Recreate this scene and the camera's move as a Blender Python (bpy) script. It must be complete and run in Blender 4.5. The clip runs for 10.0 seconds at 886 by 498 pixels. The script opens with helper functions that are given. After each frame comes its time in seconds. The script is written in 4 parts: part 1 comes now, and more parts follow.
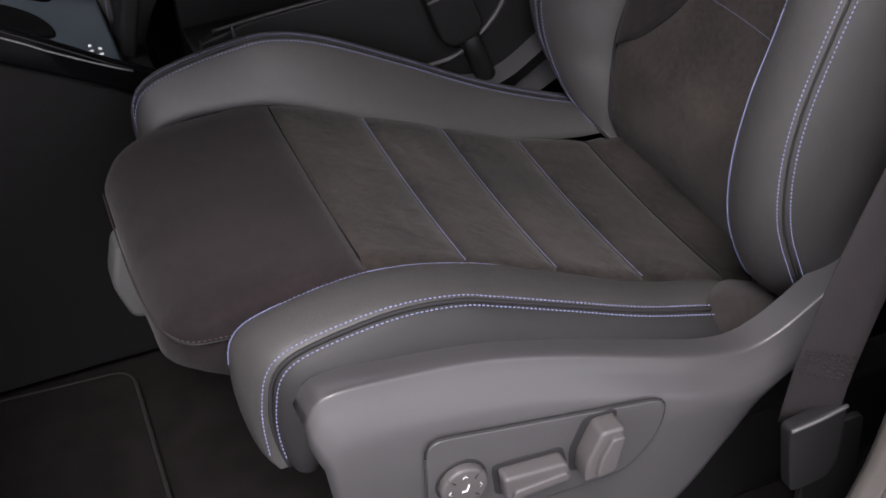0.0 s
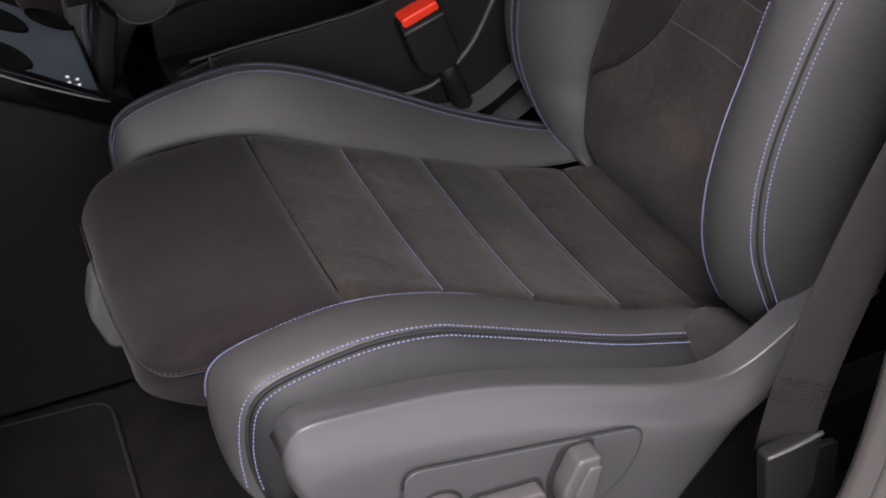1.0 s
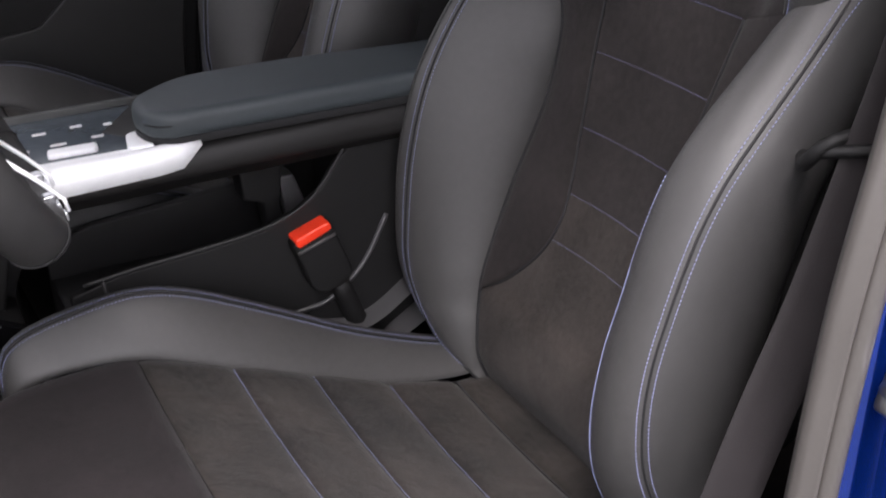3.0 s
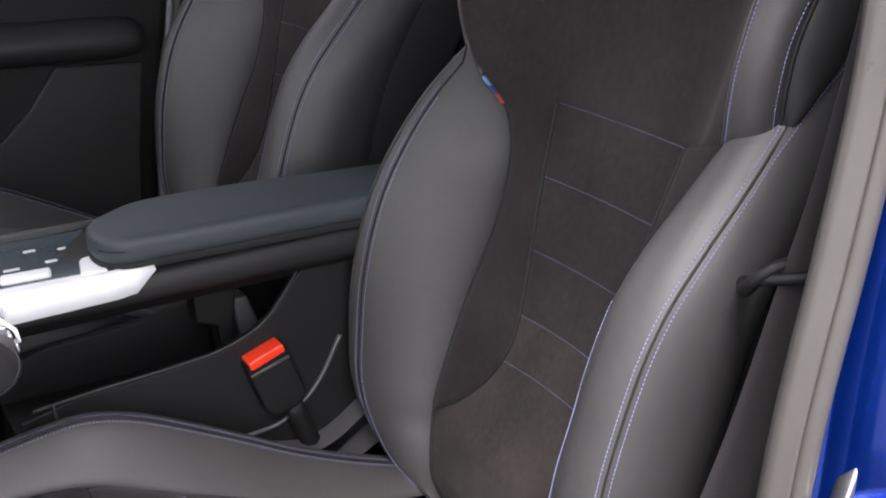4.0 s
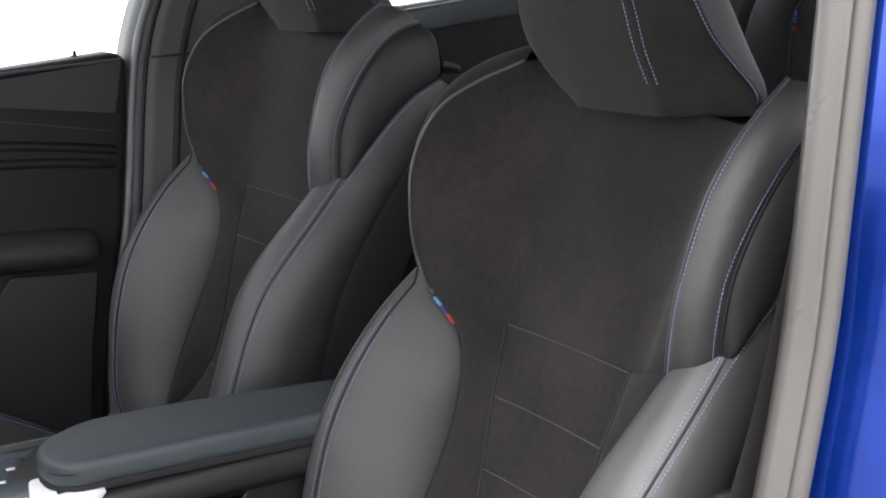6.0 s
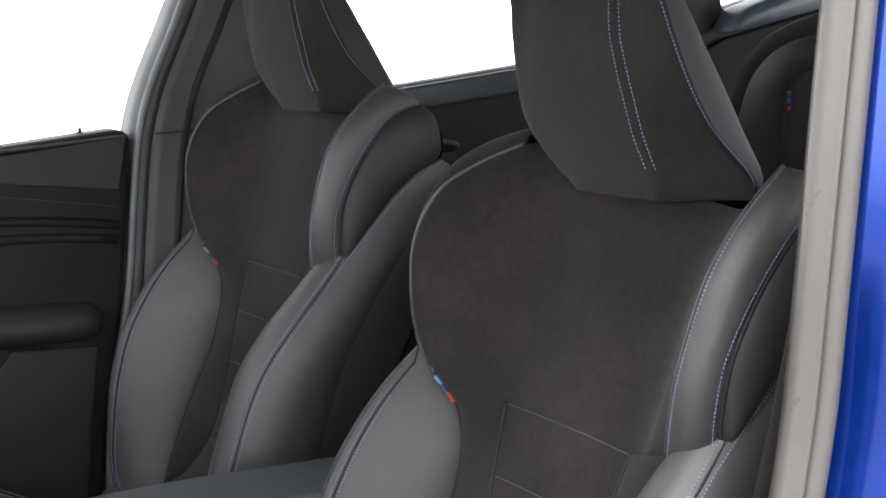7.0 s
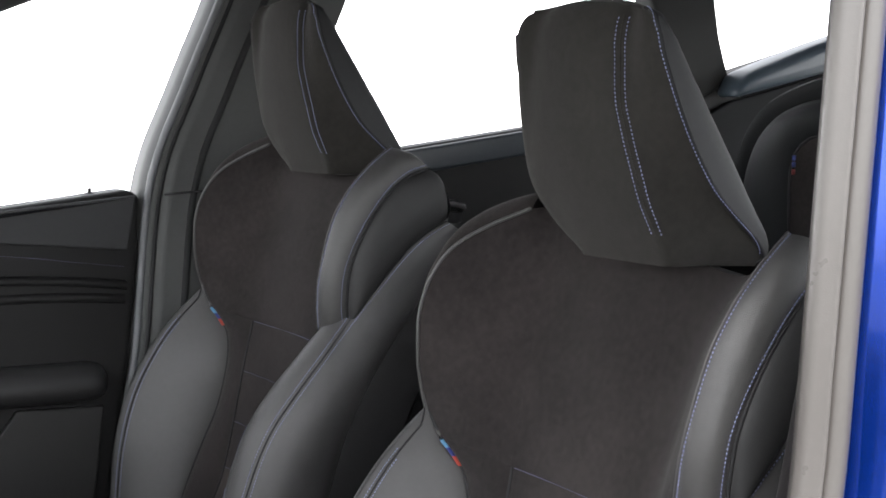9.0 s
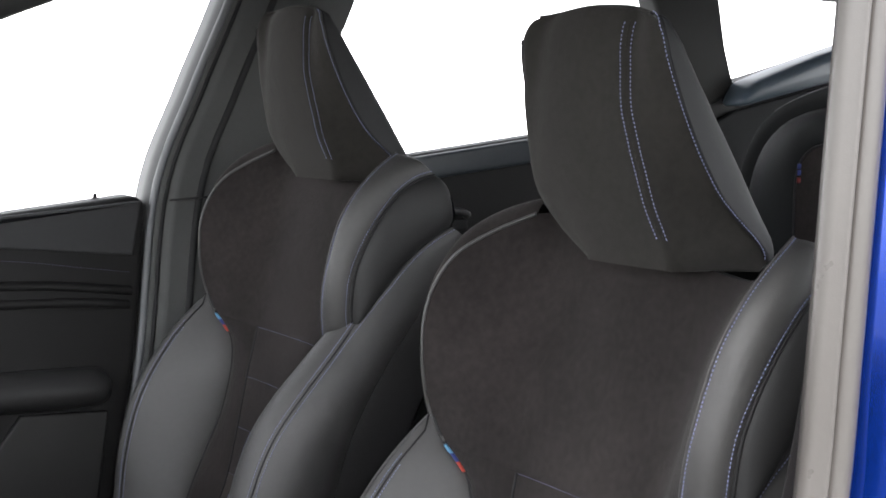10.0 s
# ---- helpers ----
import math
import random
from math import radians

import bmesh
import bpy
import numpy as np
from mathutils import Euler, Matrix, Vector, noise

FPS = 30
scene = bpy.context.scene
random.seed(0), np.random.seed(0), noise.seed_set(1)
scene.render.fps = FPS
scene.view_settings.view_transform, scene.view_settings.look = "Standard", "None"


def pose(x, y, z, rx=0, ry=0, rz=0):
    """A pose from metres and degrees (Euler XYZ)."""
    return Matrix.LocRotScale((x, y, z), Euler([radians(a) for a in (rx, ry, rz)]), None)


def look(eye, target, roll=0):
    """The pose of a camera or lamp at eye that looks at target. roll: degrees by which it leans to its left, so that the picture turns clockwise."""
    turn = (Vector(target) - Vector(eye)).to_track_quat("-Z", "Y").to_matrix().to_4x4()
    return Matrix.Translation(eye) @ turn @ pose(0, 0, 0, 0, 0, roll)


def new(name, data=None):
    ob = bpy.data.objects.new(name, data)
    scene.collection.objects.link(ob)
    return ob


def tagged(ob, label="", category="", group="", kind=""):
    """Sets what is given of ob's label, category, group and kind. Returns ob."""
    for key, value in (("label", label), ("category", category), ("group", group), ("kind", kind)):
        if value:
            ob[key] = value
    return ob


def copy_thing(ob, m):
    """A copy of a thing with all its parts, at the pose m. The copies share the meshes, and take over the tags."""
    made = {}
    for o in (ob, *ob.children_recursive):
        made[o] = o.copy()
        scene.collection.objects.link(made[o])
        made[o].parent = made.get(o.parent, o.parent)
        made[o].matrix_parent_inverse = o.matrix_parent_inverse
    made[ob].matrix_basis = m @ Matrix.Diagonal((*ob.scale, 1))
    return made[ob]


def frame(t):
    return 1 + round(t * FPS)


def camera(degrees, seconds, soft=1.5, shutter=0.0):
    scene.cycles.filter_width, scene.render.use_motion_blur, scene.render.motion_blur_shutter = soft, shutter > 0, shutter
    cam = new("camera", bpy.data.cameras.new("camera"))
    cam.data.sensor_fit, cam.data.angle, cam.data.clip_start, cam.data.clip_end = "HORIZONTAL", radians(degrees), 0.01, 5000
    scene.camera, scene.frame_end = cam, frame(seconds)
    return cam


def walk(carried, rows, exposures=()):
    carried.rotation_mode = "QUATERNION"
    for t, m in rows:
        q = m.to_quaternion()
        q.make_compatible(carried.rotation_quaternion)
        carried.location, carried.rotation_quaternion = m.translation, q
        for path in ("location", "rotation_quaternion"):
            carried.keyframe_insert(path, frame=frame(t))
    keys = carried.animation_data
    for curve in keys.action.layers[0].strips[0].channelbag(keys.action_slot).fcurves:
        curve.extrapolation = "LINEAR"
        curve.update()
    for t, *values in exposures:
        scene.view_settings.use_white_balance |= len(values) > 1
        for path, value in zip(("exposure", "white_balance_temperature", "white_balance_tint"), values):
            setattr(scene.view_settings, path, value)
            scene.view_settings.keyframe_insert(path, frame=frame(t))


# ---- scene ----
cam = camera(41.00, 10.0, soft=1.7, shutter=0.4)
# seconds, eye in metres, turn in degrees
PATH = [
    (0.0, -0.7412, -0.9418, 1.3334, 53.747, 2.740, -22.304),
    (0.5, -0.7414, -0.9433, 1.3341, 54.100, 2.680, -22.473),
    (1.0, -0.7372, -0.9439, 1.3402, 54.853, 2.481, -23.220),
    (1.5, -0.7316, -0.9460, 1.3488, 56.015, 2.244, -24.270),
    (2.0, -0.7285, -0.9472, 1.3620, 58.121, 1.816, -25.542),
    (2.5, -0.7279, -0.9473, 1.3752, 60.718, 1.421, -26.744),
    (4.0, -0.7236, -0.9602, 1.4074, 68.688, 0.642, -29.843),
    (4.5, -0.7247, -0.9623, 1.4202, 70.826, 0.488, -30.676),
    (5.0, -0.7262, -0.9675, 1.4301, 73.374, 0.305, -31.321),
    (5.5, -0.7289, -0.9711, 1.4414, 75.611, 0.137, -31.844),
    (7.0, -0.7456, -0.9834, 1.4706, 80.937, -0.247, -32.280),
    (7.5, -0.7507, -0.9854, 1.4708, 82.032, -0.463, -32.326),
    (8.0, -0.7498, -0.9868, 1.4737, 82.775, -0.557, -32.245),
    (8.5, -0.7512, -0.9865, 1.4753, 83.369, -0.535, -32.220),
    (9.0, -0.7503, -0.9868, 1.4779, 83.733, -0.500, -31.992),
    (9.5, -0.7495, -0.9866, 1.4779, 83.856, -0.511, -31.810),
    (10.0, -0.7507, -0.9869, 1.4714, 84.236, -0.721, -31.748),
]
walk(cam, [(t, pose(*p)) for t, *p in PATH], [(0.0, 0.09, 6520, 20), (2.5, 0.36, 6530, 19), (4.0, 0.72, 6440, 17), (5.5, 0.93, 6430, 13), (7.0, 1.08, 6480, 11), (10.0, 1.08, 6480, 11)])

# ---- light ----
world = bpy.data.worlds.new("overcast")
scene.world = world
world.use_nodes = True
wn, wl = world.node_tree.nodes, world.node_tree.links
sky = wn.new("ShaderNodeTexSky")
sky.sky_type, sky.sun_disc, sky.sun_elevation, sky.sun_rotation = "NISHITA", False, radians(60), radians(205)
pale = wn.new("ShaderNodeHueSaturation")
pale.inputs["Saturation"].default_value, pale.inputs["Value"].default_value = 0.12, 1.0
wl.new(sky.outputs[0], pale.inputs["Color"])
wl.new(pale.outputs[0], wn["Background"].inputs[0])
wn["Background"].inputs[1].default_value = 0.42
sun = new("sun", bpy.data.lights.new("sun", "SUN"))
sun.data.energy, sun.data.angle, sun.data.color = 4.3, radians(26), (1.0, 0.98, 0.95)
sun.matrix_world = look((-1.8, -3.8, 8.0), (0, 0, 0.8))


# ---- materials ----
def shader(name, color, rough=0.5, metal=0.0, spec=0.5, grain=0.0, grain_size=300.0, vary=0.0, vary_size=6.0, bump=0.0,
           sheen=0.0, coat=0.0, detail=4.0, cells=False, second=None, folds=0.0, fold_size=20.0, span=0.18):
    m = bpy.data.materials.new(name)
    m.use_nodes = True
    n, l = m.node_tree.nodes, m.node_tree.links
    b = n["Principled BSDF"]
    b.inputs["Base Color"].default_value = (*color, 1)
    b.inputs["Roughness"].default_value, b.inputs["Metallic"].default_value = rough, metal
    b.inputs["Specular IOR Level"].default_value = spec
    b.inputs["Sheen Weight"].default_value, b.inputs["Coat Weight"].default_value = sheen, coat
    b.inputs["Coat Roughness"].default_value = 0.05
    co = n.new("ShaderNodeTexCoord")
    if vary:
        big = n.new("ShaderNodeTexNoise")
        big.inputs["Scale"].default_value, big.inputs["Detail"].default_value = vary_size, detail
        l.new(co.outputs["Object"], big.inputs["Vector"])
        fine = n.new("ShaderNodeTexNoise")
        fine.inputs["Scale"].default_value, fine.inputs["Detail"].default_value = vary_size * 14, 3
        l.new(co.outputs["Object"], fine.inputs["Vector"])
        both = n.new("ShaderNodeMix")
        both.inputs["Factor"].default_value = 0.35
        l.new(big.outputs["Fac"], both.inputs["A"])
        l.new(fine.outputs["Fac"], both.inputs["B"])
        ramp = n.new("ShaderNodeValToRGB")
        hi = second or tuple(v * (1 + vary) for v in color)
        ramp.color_ramp.elements[0].position, ramp.color_ramp.elements[1].position = 0.5 - span, 0.5 + span
        ramp.color_ramp.elements[0].color = (*[v * (1 - vary) for v in color], 1)
        ramp.color_ramp.elements[1].color = (*hi, 1)
        l.new(both.outputs["Result"], ramp.inputs[0])
        l.new(ramp.outputs[0], b.inputs["Base Color"])
        rr = n.new("ShaderNodeMapRange")
        rr.inputs["To Min"].default_value, rr.inputs["To Max"].default_value = max(rough - 0.08, 0.02), min(rough + 0.08, 1)
        l.new(big.outputs["Fac"], rr.inputs["Value"])
        l.new(rr.outputs[0], b.inputs["Roughness"])
    if bump:
        tex = n.new("ShaderNodeTexVoronoi" if cells else "ShaderNodeTexNoise")
        tex.inputs["Scale"].default_value = grain_size
        l.new(co.outputs["Object"], tex.inputs["Vector"])
        bp = n.new("ShaderNodeBump")
        bp.inputs["Strength"].default_value, bp.inputs["Distance"].default_value = bump, 0.001
        l.new(tex.outputs["Distance" if cells else "Fac"], bp.inputs["Height"])
        l.new(bp.outputs[0], b.inputs["Normal"])
        if folds:
            big2 = n.new("ShaderNodeTexNoise")
            big2.inputs["Scale"].default_value, big2.inputs["Detail"].default_value, big2.inputs["Distortion"].default_value = fold_size, 3, 0.6
            l.new(co.outputs["Object"], big2.inputs["Vector"])
            b2 = n.new("ShaderNodeBump")
            b2.inputs["Strength"].default_value, b2.inputs["Distance"].default_value = folds, 0.006
            l.new(big2.outputs["Fac"], b2.inputs["Height"])
            l.new(b2.outputs[0], bp.inputs["Normal"])
    return m


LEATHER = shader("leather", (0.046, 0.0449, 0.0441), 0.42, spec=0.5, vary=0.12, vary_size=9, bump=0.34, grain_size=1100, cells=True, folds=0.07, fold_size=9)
# Darker copy of the grey leather, toned for shade on the flank
LEATHER_SHADED = shader("leather_shaded", (0.036, 0.0353, 0.0350), 0.42, spec=0.5, vary=0.1, vary_size=9, bump=0.3, grain_size=1100, cells=True)
# Black leather; also darkens the near seat sides, where shade falls
LEATHER_DARK = shader("leather_black_and_shaded", (0.019, 0.0188, 0.0192), 0.55, spec=0.32, vary=0.1, vary_size=9, bump=0.14, grain_size=1100, cells=True)
WHEEL = shader("wheel_leather", (0.032, 0.0315, 0.031), 0.5, spec=0.45, vary=0.1, vary_size=9, bump=0.14, grain_size=1100, cells=True)
CHEEK = shader("headrest_leather", (0.029, 0.0297, 0.0308), 0.60, spec=0.25, vary=0.1, vary_size=9, bump=0.15, grain_size=1100, cells=True)
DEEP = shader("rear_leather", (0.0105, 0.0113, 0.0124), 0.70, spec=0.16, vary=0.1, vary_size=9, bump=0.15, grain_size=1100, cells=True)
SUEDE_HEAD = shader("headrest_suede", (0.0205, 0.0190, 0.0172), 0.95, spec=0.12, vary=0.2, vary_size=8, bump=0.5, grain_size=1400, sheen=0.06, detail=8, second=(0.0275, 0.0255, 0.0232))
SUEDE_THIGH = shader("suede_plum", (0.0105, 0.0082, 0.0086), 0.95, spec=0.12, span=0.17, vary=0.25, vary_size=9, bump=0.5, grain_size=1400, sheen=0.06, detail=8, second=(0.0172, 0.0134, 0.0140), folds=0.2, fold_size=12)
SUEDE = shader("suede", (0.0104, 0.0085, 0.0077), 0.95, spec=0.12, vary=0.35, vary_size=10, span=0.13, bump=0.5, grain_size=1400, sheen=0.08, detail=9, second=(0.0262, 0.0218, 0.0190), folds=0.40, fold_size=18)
# Lighter suede copy: light on the lower back is put into its colour
SUEDE_LIT = shader("suede_lit", (0.0270, 0.0222, 0.0200), 0.95, spec=0.12, span=0.16, vary=0.3, vary_size=11, bump=0.5, grain_size=1400, sheen=0.08, detail=9, second=(0.0430, 0.0362, 0.0325), folds=0.35, fold_size=16)
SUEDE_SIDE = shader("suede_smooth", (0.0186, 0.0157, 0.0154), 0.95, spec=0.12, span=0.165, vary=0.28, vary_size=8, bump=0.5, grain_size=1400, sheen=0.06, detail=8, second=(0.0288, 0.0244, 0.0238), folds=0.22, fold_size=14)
PLASTIC = shader("grey_plastic", (0.054, 0.053, 0.055), 0.30, spec=0.55, vary=0.05, vary_size=12, bump=0.10, grain_size=1600)
PLASTIC_DARK = shader("black_plastic", (0.0070, 0.0069, 0.0071), 0.55, spec=0.26, vary=0.12, vary_size=10, bump=0.3, grain_size=1100, cells=True)
PLASTIC_KEY = shader("switch_plastic", (0.070, 0.065, 0.065), 0.42, spec=0.45, vary=0.05, vary_size=20, bump=0.1, grain_size=1500)
# Black for the shade inside the cup wells
WELL_SHADE = shader("well_shade", (0.002, 0.002, 0.0022), 0.9, spec=0.05, vary=0.2, vary_size=20)
PIANO = shader("gloss_black", (0.003, 0.003, 0.0034), 0.12, spec=0.14, vary=0.2, vary_size=5)
DARK_SEAM = shader("seam", (0.008, 0.008, 0.009), 0.8, vary=0.2, vary_size=40)
THREAD = shader("blue_thread", (0.19, 0.21, 0.35), 0.6, vary=0.2, vary_size=200)
THREAD_PLUM = shader("plum_thread", (0.045, 0.030, 0.032), 0.8, vary=0.2, vary_size=200)
THREAD_DIM = shader("dark_blue_thread", (0.10, 0.10, 0.18), 0.7, vary=0.2, vary_size=200)
CARPET = shader("carpet", (0.0092, 0.0078, 0.0077), 1.0, spec=0.1, vary=0.35, vary_size=30, bump=1.0, grain_size=700)
# Barely metallic: the reflected sky is put into the white base colour
SILVER = shader("brushed_silver", (0.93, 0.94, 0.95), 0.35, metal=0.1, vary=0.05, vary_size=30)
STEEL = shader("zinc_steel", (0.62, 0.63, 0.65), 0.3, metal=1.0, vary=0.1, vary_size=40)
RED = shader("buckle_red", (0.85, 0.045, 0.015), 0.35, vary=0.05, vary_size=40)
PAINT = shader("blue_paint", (0.003, 0.036, 0.30), 0.14, metal=0.8, coat=0.8, vary=0.05, vary_size=60)
SEAL = shader("rubber_seal", (0.066, 0.0605, 0.056), 0.30, spec=0.5, vary=0.06, vary_size=14, bump=0.1, grain_size=800)
WEBBING = shader("webbing", (0.0150, 0.0130, 0.0136), 0.6, spec=0.2, vary=0.12, vary_size=60, bump=0.5, grain_size=900)
TRIM = shader("pillar_trim", (0.046, 0.047, 0.046), 0.7, spec=0.3, vary=0.08, vary_size=10, bump=0.2, grain_size=900)
PILLAR = shader("far_pillar_trim", (0.070, 0.072, 0.071), 0.6, spec=0.35, vary=0.08, vary_size=10, bump=0.2, grain_size=900)
PALE = shader("pale_plastic", (0.12, 0.124, 0.13), 0.5, vary=0.06, vary_size=12)
TAG_BLUE = shader("tag_light_blue", (0.12, 0.30, 0.48), 0.6, vary=0.06, vary_size=60)
TAG_NAVY = shader("tag_navy", (0.02, 0.035, 0.16), 0.6, vary=0.06, vary_size=60)
TAG_RED = shader("tag_red", (0.36, 0.045, 0.030), 0.7, vary=0.06, vary_size=60)
PRINT = shader("white_print", (0.7, 0.7, 0.7), 0.6, vary=0.05, vary_size=60)
GROUND = shader("pale_floor", (0.16, 0.16, 0.16), 0.85, vary=0.12, vary_size=2, bump=0.3, grain_size=80)


def glow(name, color, strength):
    m = bpy.data.materials.new(name)
    m.use_nodes = True
    b = m.node_tree.nodes["Principled BSDF"]
    b.inputs["Base Color"].default_value = (0.9, 0.9, 0.9, 1)
    b.inputs["Emission Color"].default_value, b.inputs["Emission Strength"].default_value = (*color, 1), strength
    return m


HAZE = glow("white_distance", (1.0, 1.0, 1.0), 1.1)


# ---- mesh helpers ----
def smooth(bm):
    for f in bm.faces:
        f.smooth = True
    return bm


def part(name, bm, material, parent=None, label=""):
    bmesh.ops.recalc_face_normals(bm, faces=bm.faces[:])
    me = bpy.data.meshes.new(name)
    bm.to_mesh(me)
    bm.free()
    me.materials.append(material)
    ob = new(name, me)
    ob.parent = parent
    if label:
        ob["label"] = label
    return ob


def thing(name, label, category, group="", kind=""):
    return tagged(new(name), label, category, group, kind)


def curve(pts, n=40):
    """Catmull-Rom through pts, n points evenly by length."""
    p = [Vector(q) for q in pts]
    p = [2 * p[0] - p[1]] + p + [2 * p[-1] - p[-2]]
    raw = []
    for i in range(1, len(p) - 2):
        for k in range(16):
            t = k / 16
            a, b, c, d = p[i - 1:i + 3]
            raw.append(0.5 * ((2 * b) + (c - a) * t + (2 * a - 5 * b + 4 * c - d) * t * t + (3 * b - a - 3 * c + d) * t ** 3))
    raw.append(p[-2])
    length = [0.0]
    for a, b in zip(raw, raw[1:]):
        length.append(length[-1] + (b - a).length)
    out, j = [], 0
    for k in range(n):
        s = length[-1] * k / (n - 1)
        while j < len(raw) - 2 and length[j + 1] < s:
            j += 1
        f = (s - length[j]) / max(length[j + 1] - length[j], 1e-9)
        out.append(raw[j].lerp(raw[j + 1], min(f, 1)))
    return out


def by_height(pts, n=90):
    """The same line, its points evenly spaced in height."""
    z0, z1, out, j = pts[0].z, pts[-1].z, [], 0
    for k in range(n):
        z = z0 + (z1 - z0) * k / (n - 1)
        while j < len(pts) - 2 and pts[j + 1].z < z:
            j += 1
        f = (z - pts[j].z) / max(pts[j + 1].z - pts[j].z, 1e-6)
        out.append(pts[j].lerp(pts[j + 1], min(max(f, 0.0), 1.0)))
    return out


def flip(pts):
    return [Vector((q[0], -q[1], q[2])) for q in pts]


def grid(rows, closed=False, caps=False):
    bm = bmesh.new()
    vs = [[bm.verts.new(q) for q in r] for r in rows]
    m = len(rows[0])
    for a, b in zip(vs, vs[1:]):
        for k in range(m if closed else m - 1):
            bm.faces.new((a[k], a[(k + 1) % m], b[(k + 1) % m], b[k]))
    if caps:
        bm.faces.new(vs[0])
        bm.faces.new(vs[-1])
    return smooth(bm)


def normals(a, b, out):
    """Directions square to the ruled surface between two lines, evened out along it."""
    m, res = len(a), []
    for i in range(m):
        p, q = a[i], b[i]
        along = (a[min(i + 1, m - 1)] - a[max(i - 1, 0)]) + (b[min(i + 1, m - 1)] - b[max(i - 1, 0)])
        nrm = along.cross(q - p)
        nrm = nrm.normalized() if nrm.length > 1e-9 else Vector((0, 0, 1))
        if out is not None and nrm.dot(Vector(out)) < 0:
            nrm = -nrm
        res.append(nrm)
    for _ in range(10):
        res = [(res[max(i - 1, 0)] + res[i] * 2 + res[min(i + 1, m - 1)]).normalized() for i in range(m)]
    return res


def patch(a, b, bulge=0.0, n=14, puff=0.004, mid=None, out=None, ends=True):
    """A padded panel between two seams: bulge lifts its middle, puff rolls its edges down into the seam."""
    rows = []
    m = len(a)
    ns = normals(a, b, out)
    for i in range(m):
        p, q, nrm = a[i], b[i], ns[i]
        e = 1.0
        if ends:
            u = abs(2 * i / (m - 1) - 1)
            e = 1 - u ** 24
        row = []
        for k in range(n + 1):
            s = k / n
            s = 0.5 - 0.5 * math.cos(math.pi * s) if n > 6 else s
            w = 1 - (2 * s - 1) ** 2
            r = (1 - abs(2 * s - 1) ** 10) * e
            row.append(p.lerp(q, s) + nrm * ((bulge(i / (m - 1)) if callable(bulge) else bulge) * w + puff * r - puff * 0.6))
        rows.append(row)
    return grid(rows)


def tube(pts, r=0.002, sides=6, bm=None, caps=True):
    bm = bm or bmesh.new()
    rings = []
    ref = Vector((0.31, 0.17, 0.93))
    for i, p in enumerate(pts):
        d = (pts[min(i + 1, len(pts) - 1)] - pts[max(i - 1, 0)]).normalized()
        u = d.cross(ref).normalized()
        v = d.cross(u)
        rad = r(i / (len(pts) - 1)) if callable(r) else r
        rings.append([bm.verts.new(p + rad * (math.cos(2 * math.pi * k / sides) * u + math.sin(2 * math.pi * k / sides) * v)) for k in range(sides)])
    for a, b in zip(rings, rings[1:]):
        for k in range(sides):
            bm.faces.new((a[k], a[(k + 1) % sides], b[(k + 1) % sides], b[k]))
    if caps:
        bm.faces.new(rings[0])
        bm.faces.new(rings[-1])
    return smooth(bm)


def surf(a, b, bulge, puff, d, out, lift=0.0006):
    """The line on a padded panel at distance d from its edge a."""
    res, m = [], len(a)
    ns = normals(a, b, out)
    for i in range(m):
        p, q, nrm = a[i], b[i], ns[i]
        s = min(d / max((q - p).length, 1e-4), 0.5)
        w, r = 1 - (2 * s - 1) ** 2, 1 - abs(2 * s - 1) ** 10
        res.append(p.lerp(q, s) + nrm * ((bulge(i / (m - 1)) if callable(bulge) else bulge) * w + puff * r - puff * 0.6 + lift))
    return res


def stitches(pts, pitch=0.0042, r=0.00068, bm=None):
    """A row of thread stitches along a line, each a small rod dipping into the hide at both ends."""
    bm = bm or bmesh.new()
    total = sum((b - a).length for a, b in zip(pts, pts[1:]))
    n = max(int(total / pitch), 2)
    line = curve(pts, n * 9 + 1)
    for k in range(n):
        a, b = line[9 * k], line[9 * k + 5]
        tube([a, a.lerp(b, 0.5), b], lambda s: r * (1.0 - 0.25 * abs(2 * s - 1)), 5, bm)
    return bm


def offset(pts, other, d, lift=0.0, up=(0, 0, 1)):
    """A line at distance d from pts towards the line other, lifted along up."""
    out = []
    for p, q in zip(pts, other):
        v = (q - p)
        v = v.normalized() if v.length > 1e-6 else Vector((0, 0, 0))
        out.append(p + v * d + Vector(up) * lift)
    return out


def block(outline, y0, y1, bevel=0.006, axis="y", seg=3):
    """A plate: an outline in two axes, extruded along the third, with rounded edges."""
    bm = bmesh.new()
    def at(u, v, w):
        return {"y": (u, w, v), "x": (w, u, v), "z": (u, v, w)}[axis]
    lo = [bm.verts.new(at(u, v, y0)) for u, v in outline]
    hi = [bm.verts.new(at(u, v, y1)) for u, v in outline]
    n = len(lo)
    bm.faces.new(lo)
    bm.faces.new(hi[::-1])
    for k in range(n):
        bm.faces.new((lo[k], hi[k], hi[(k + 1) % n], lo[(k + 1) % n]))
    bmesh.ops.recalc_face_normals(bm, faces=bm.faces[:])
    if bevel:
        sharp = [e for e in bm.edges if e.calc_face_angle(0) > 0.5]
        bmesh.ops.bevel(bm, geom=sharp, offset=bevel, segments=seg, affect="EDGES", profile=0.6, clamp_overlap=True)
    return smooth(bm)


def box(x0, x1, y0, y1, z0, z1, bevel=0.006, seg=3):
    return block([(x0, z0), (x1, z0), (x1, z1), (x0, z1)], y0, y1, bevel, "y", seg)


def rounded(pts, n=40):
    """A closed smooth outline through 2D points."""
    p = [Vector((a, b, 0)) for a, b in pts]
    q = curve(p + [p[0]], n + 1)[:-1]
    return [(v.x, v.y) for v in q]


# ---- the car's shell ----
def setting(name, bm, material, label, category):
    return tagged(part(name, bm, material), label, category, kind="structure")


def shell():
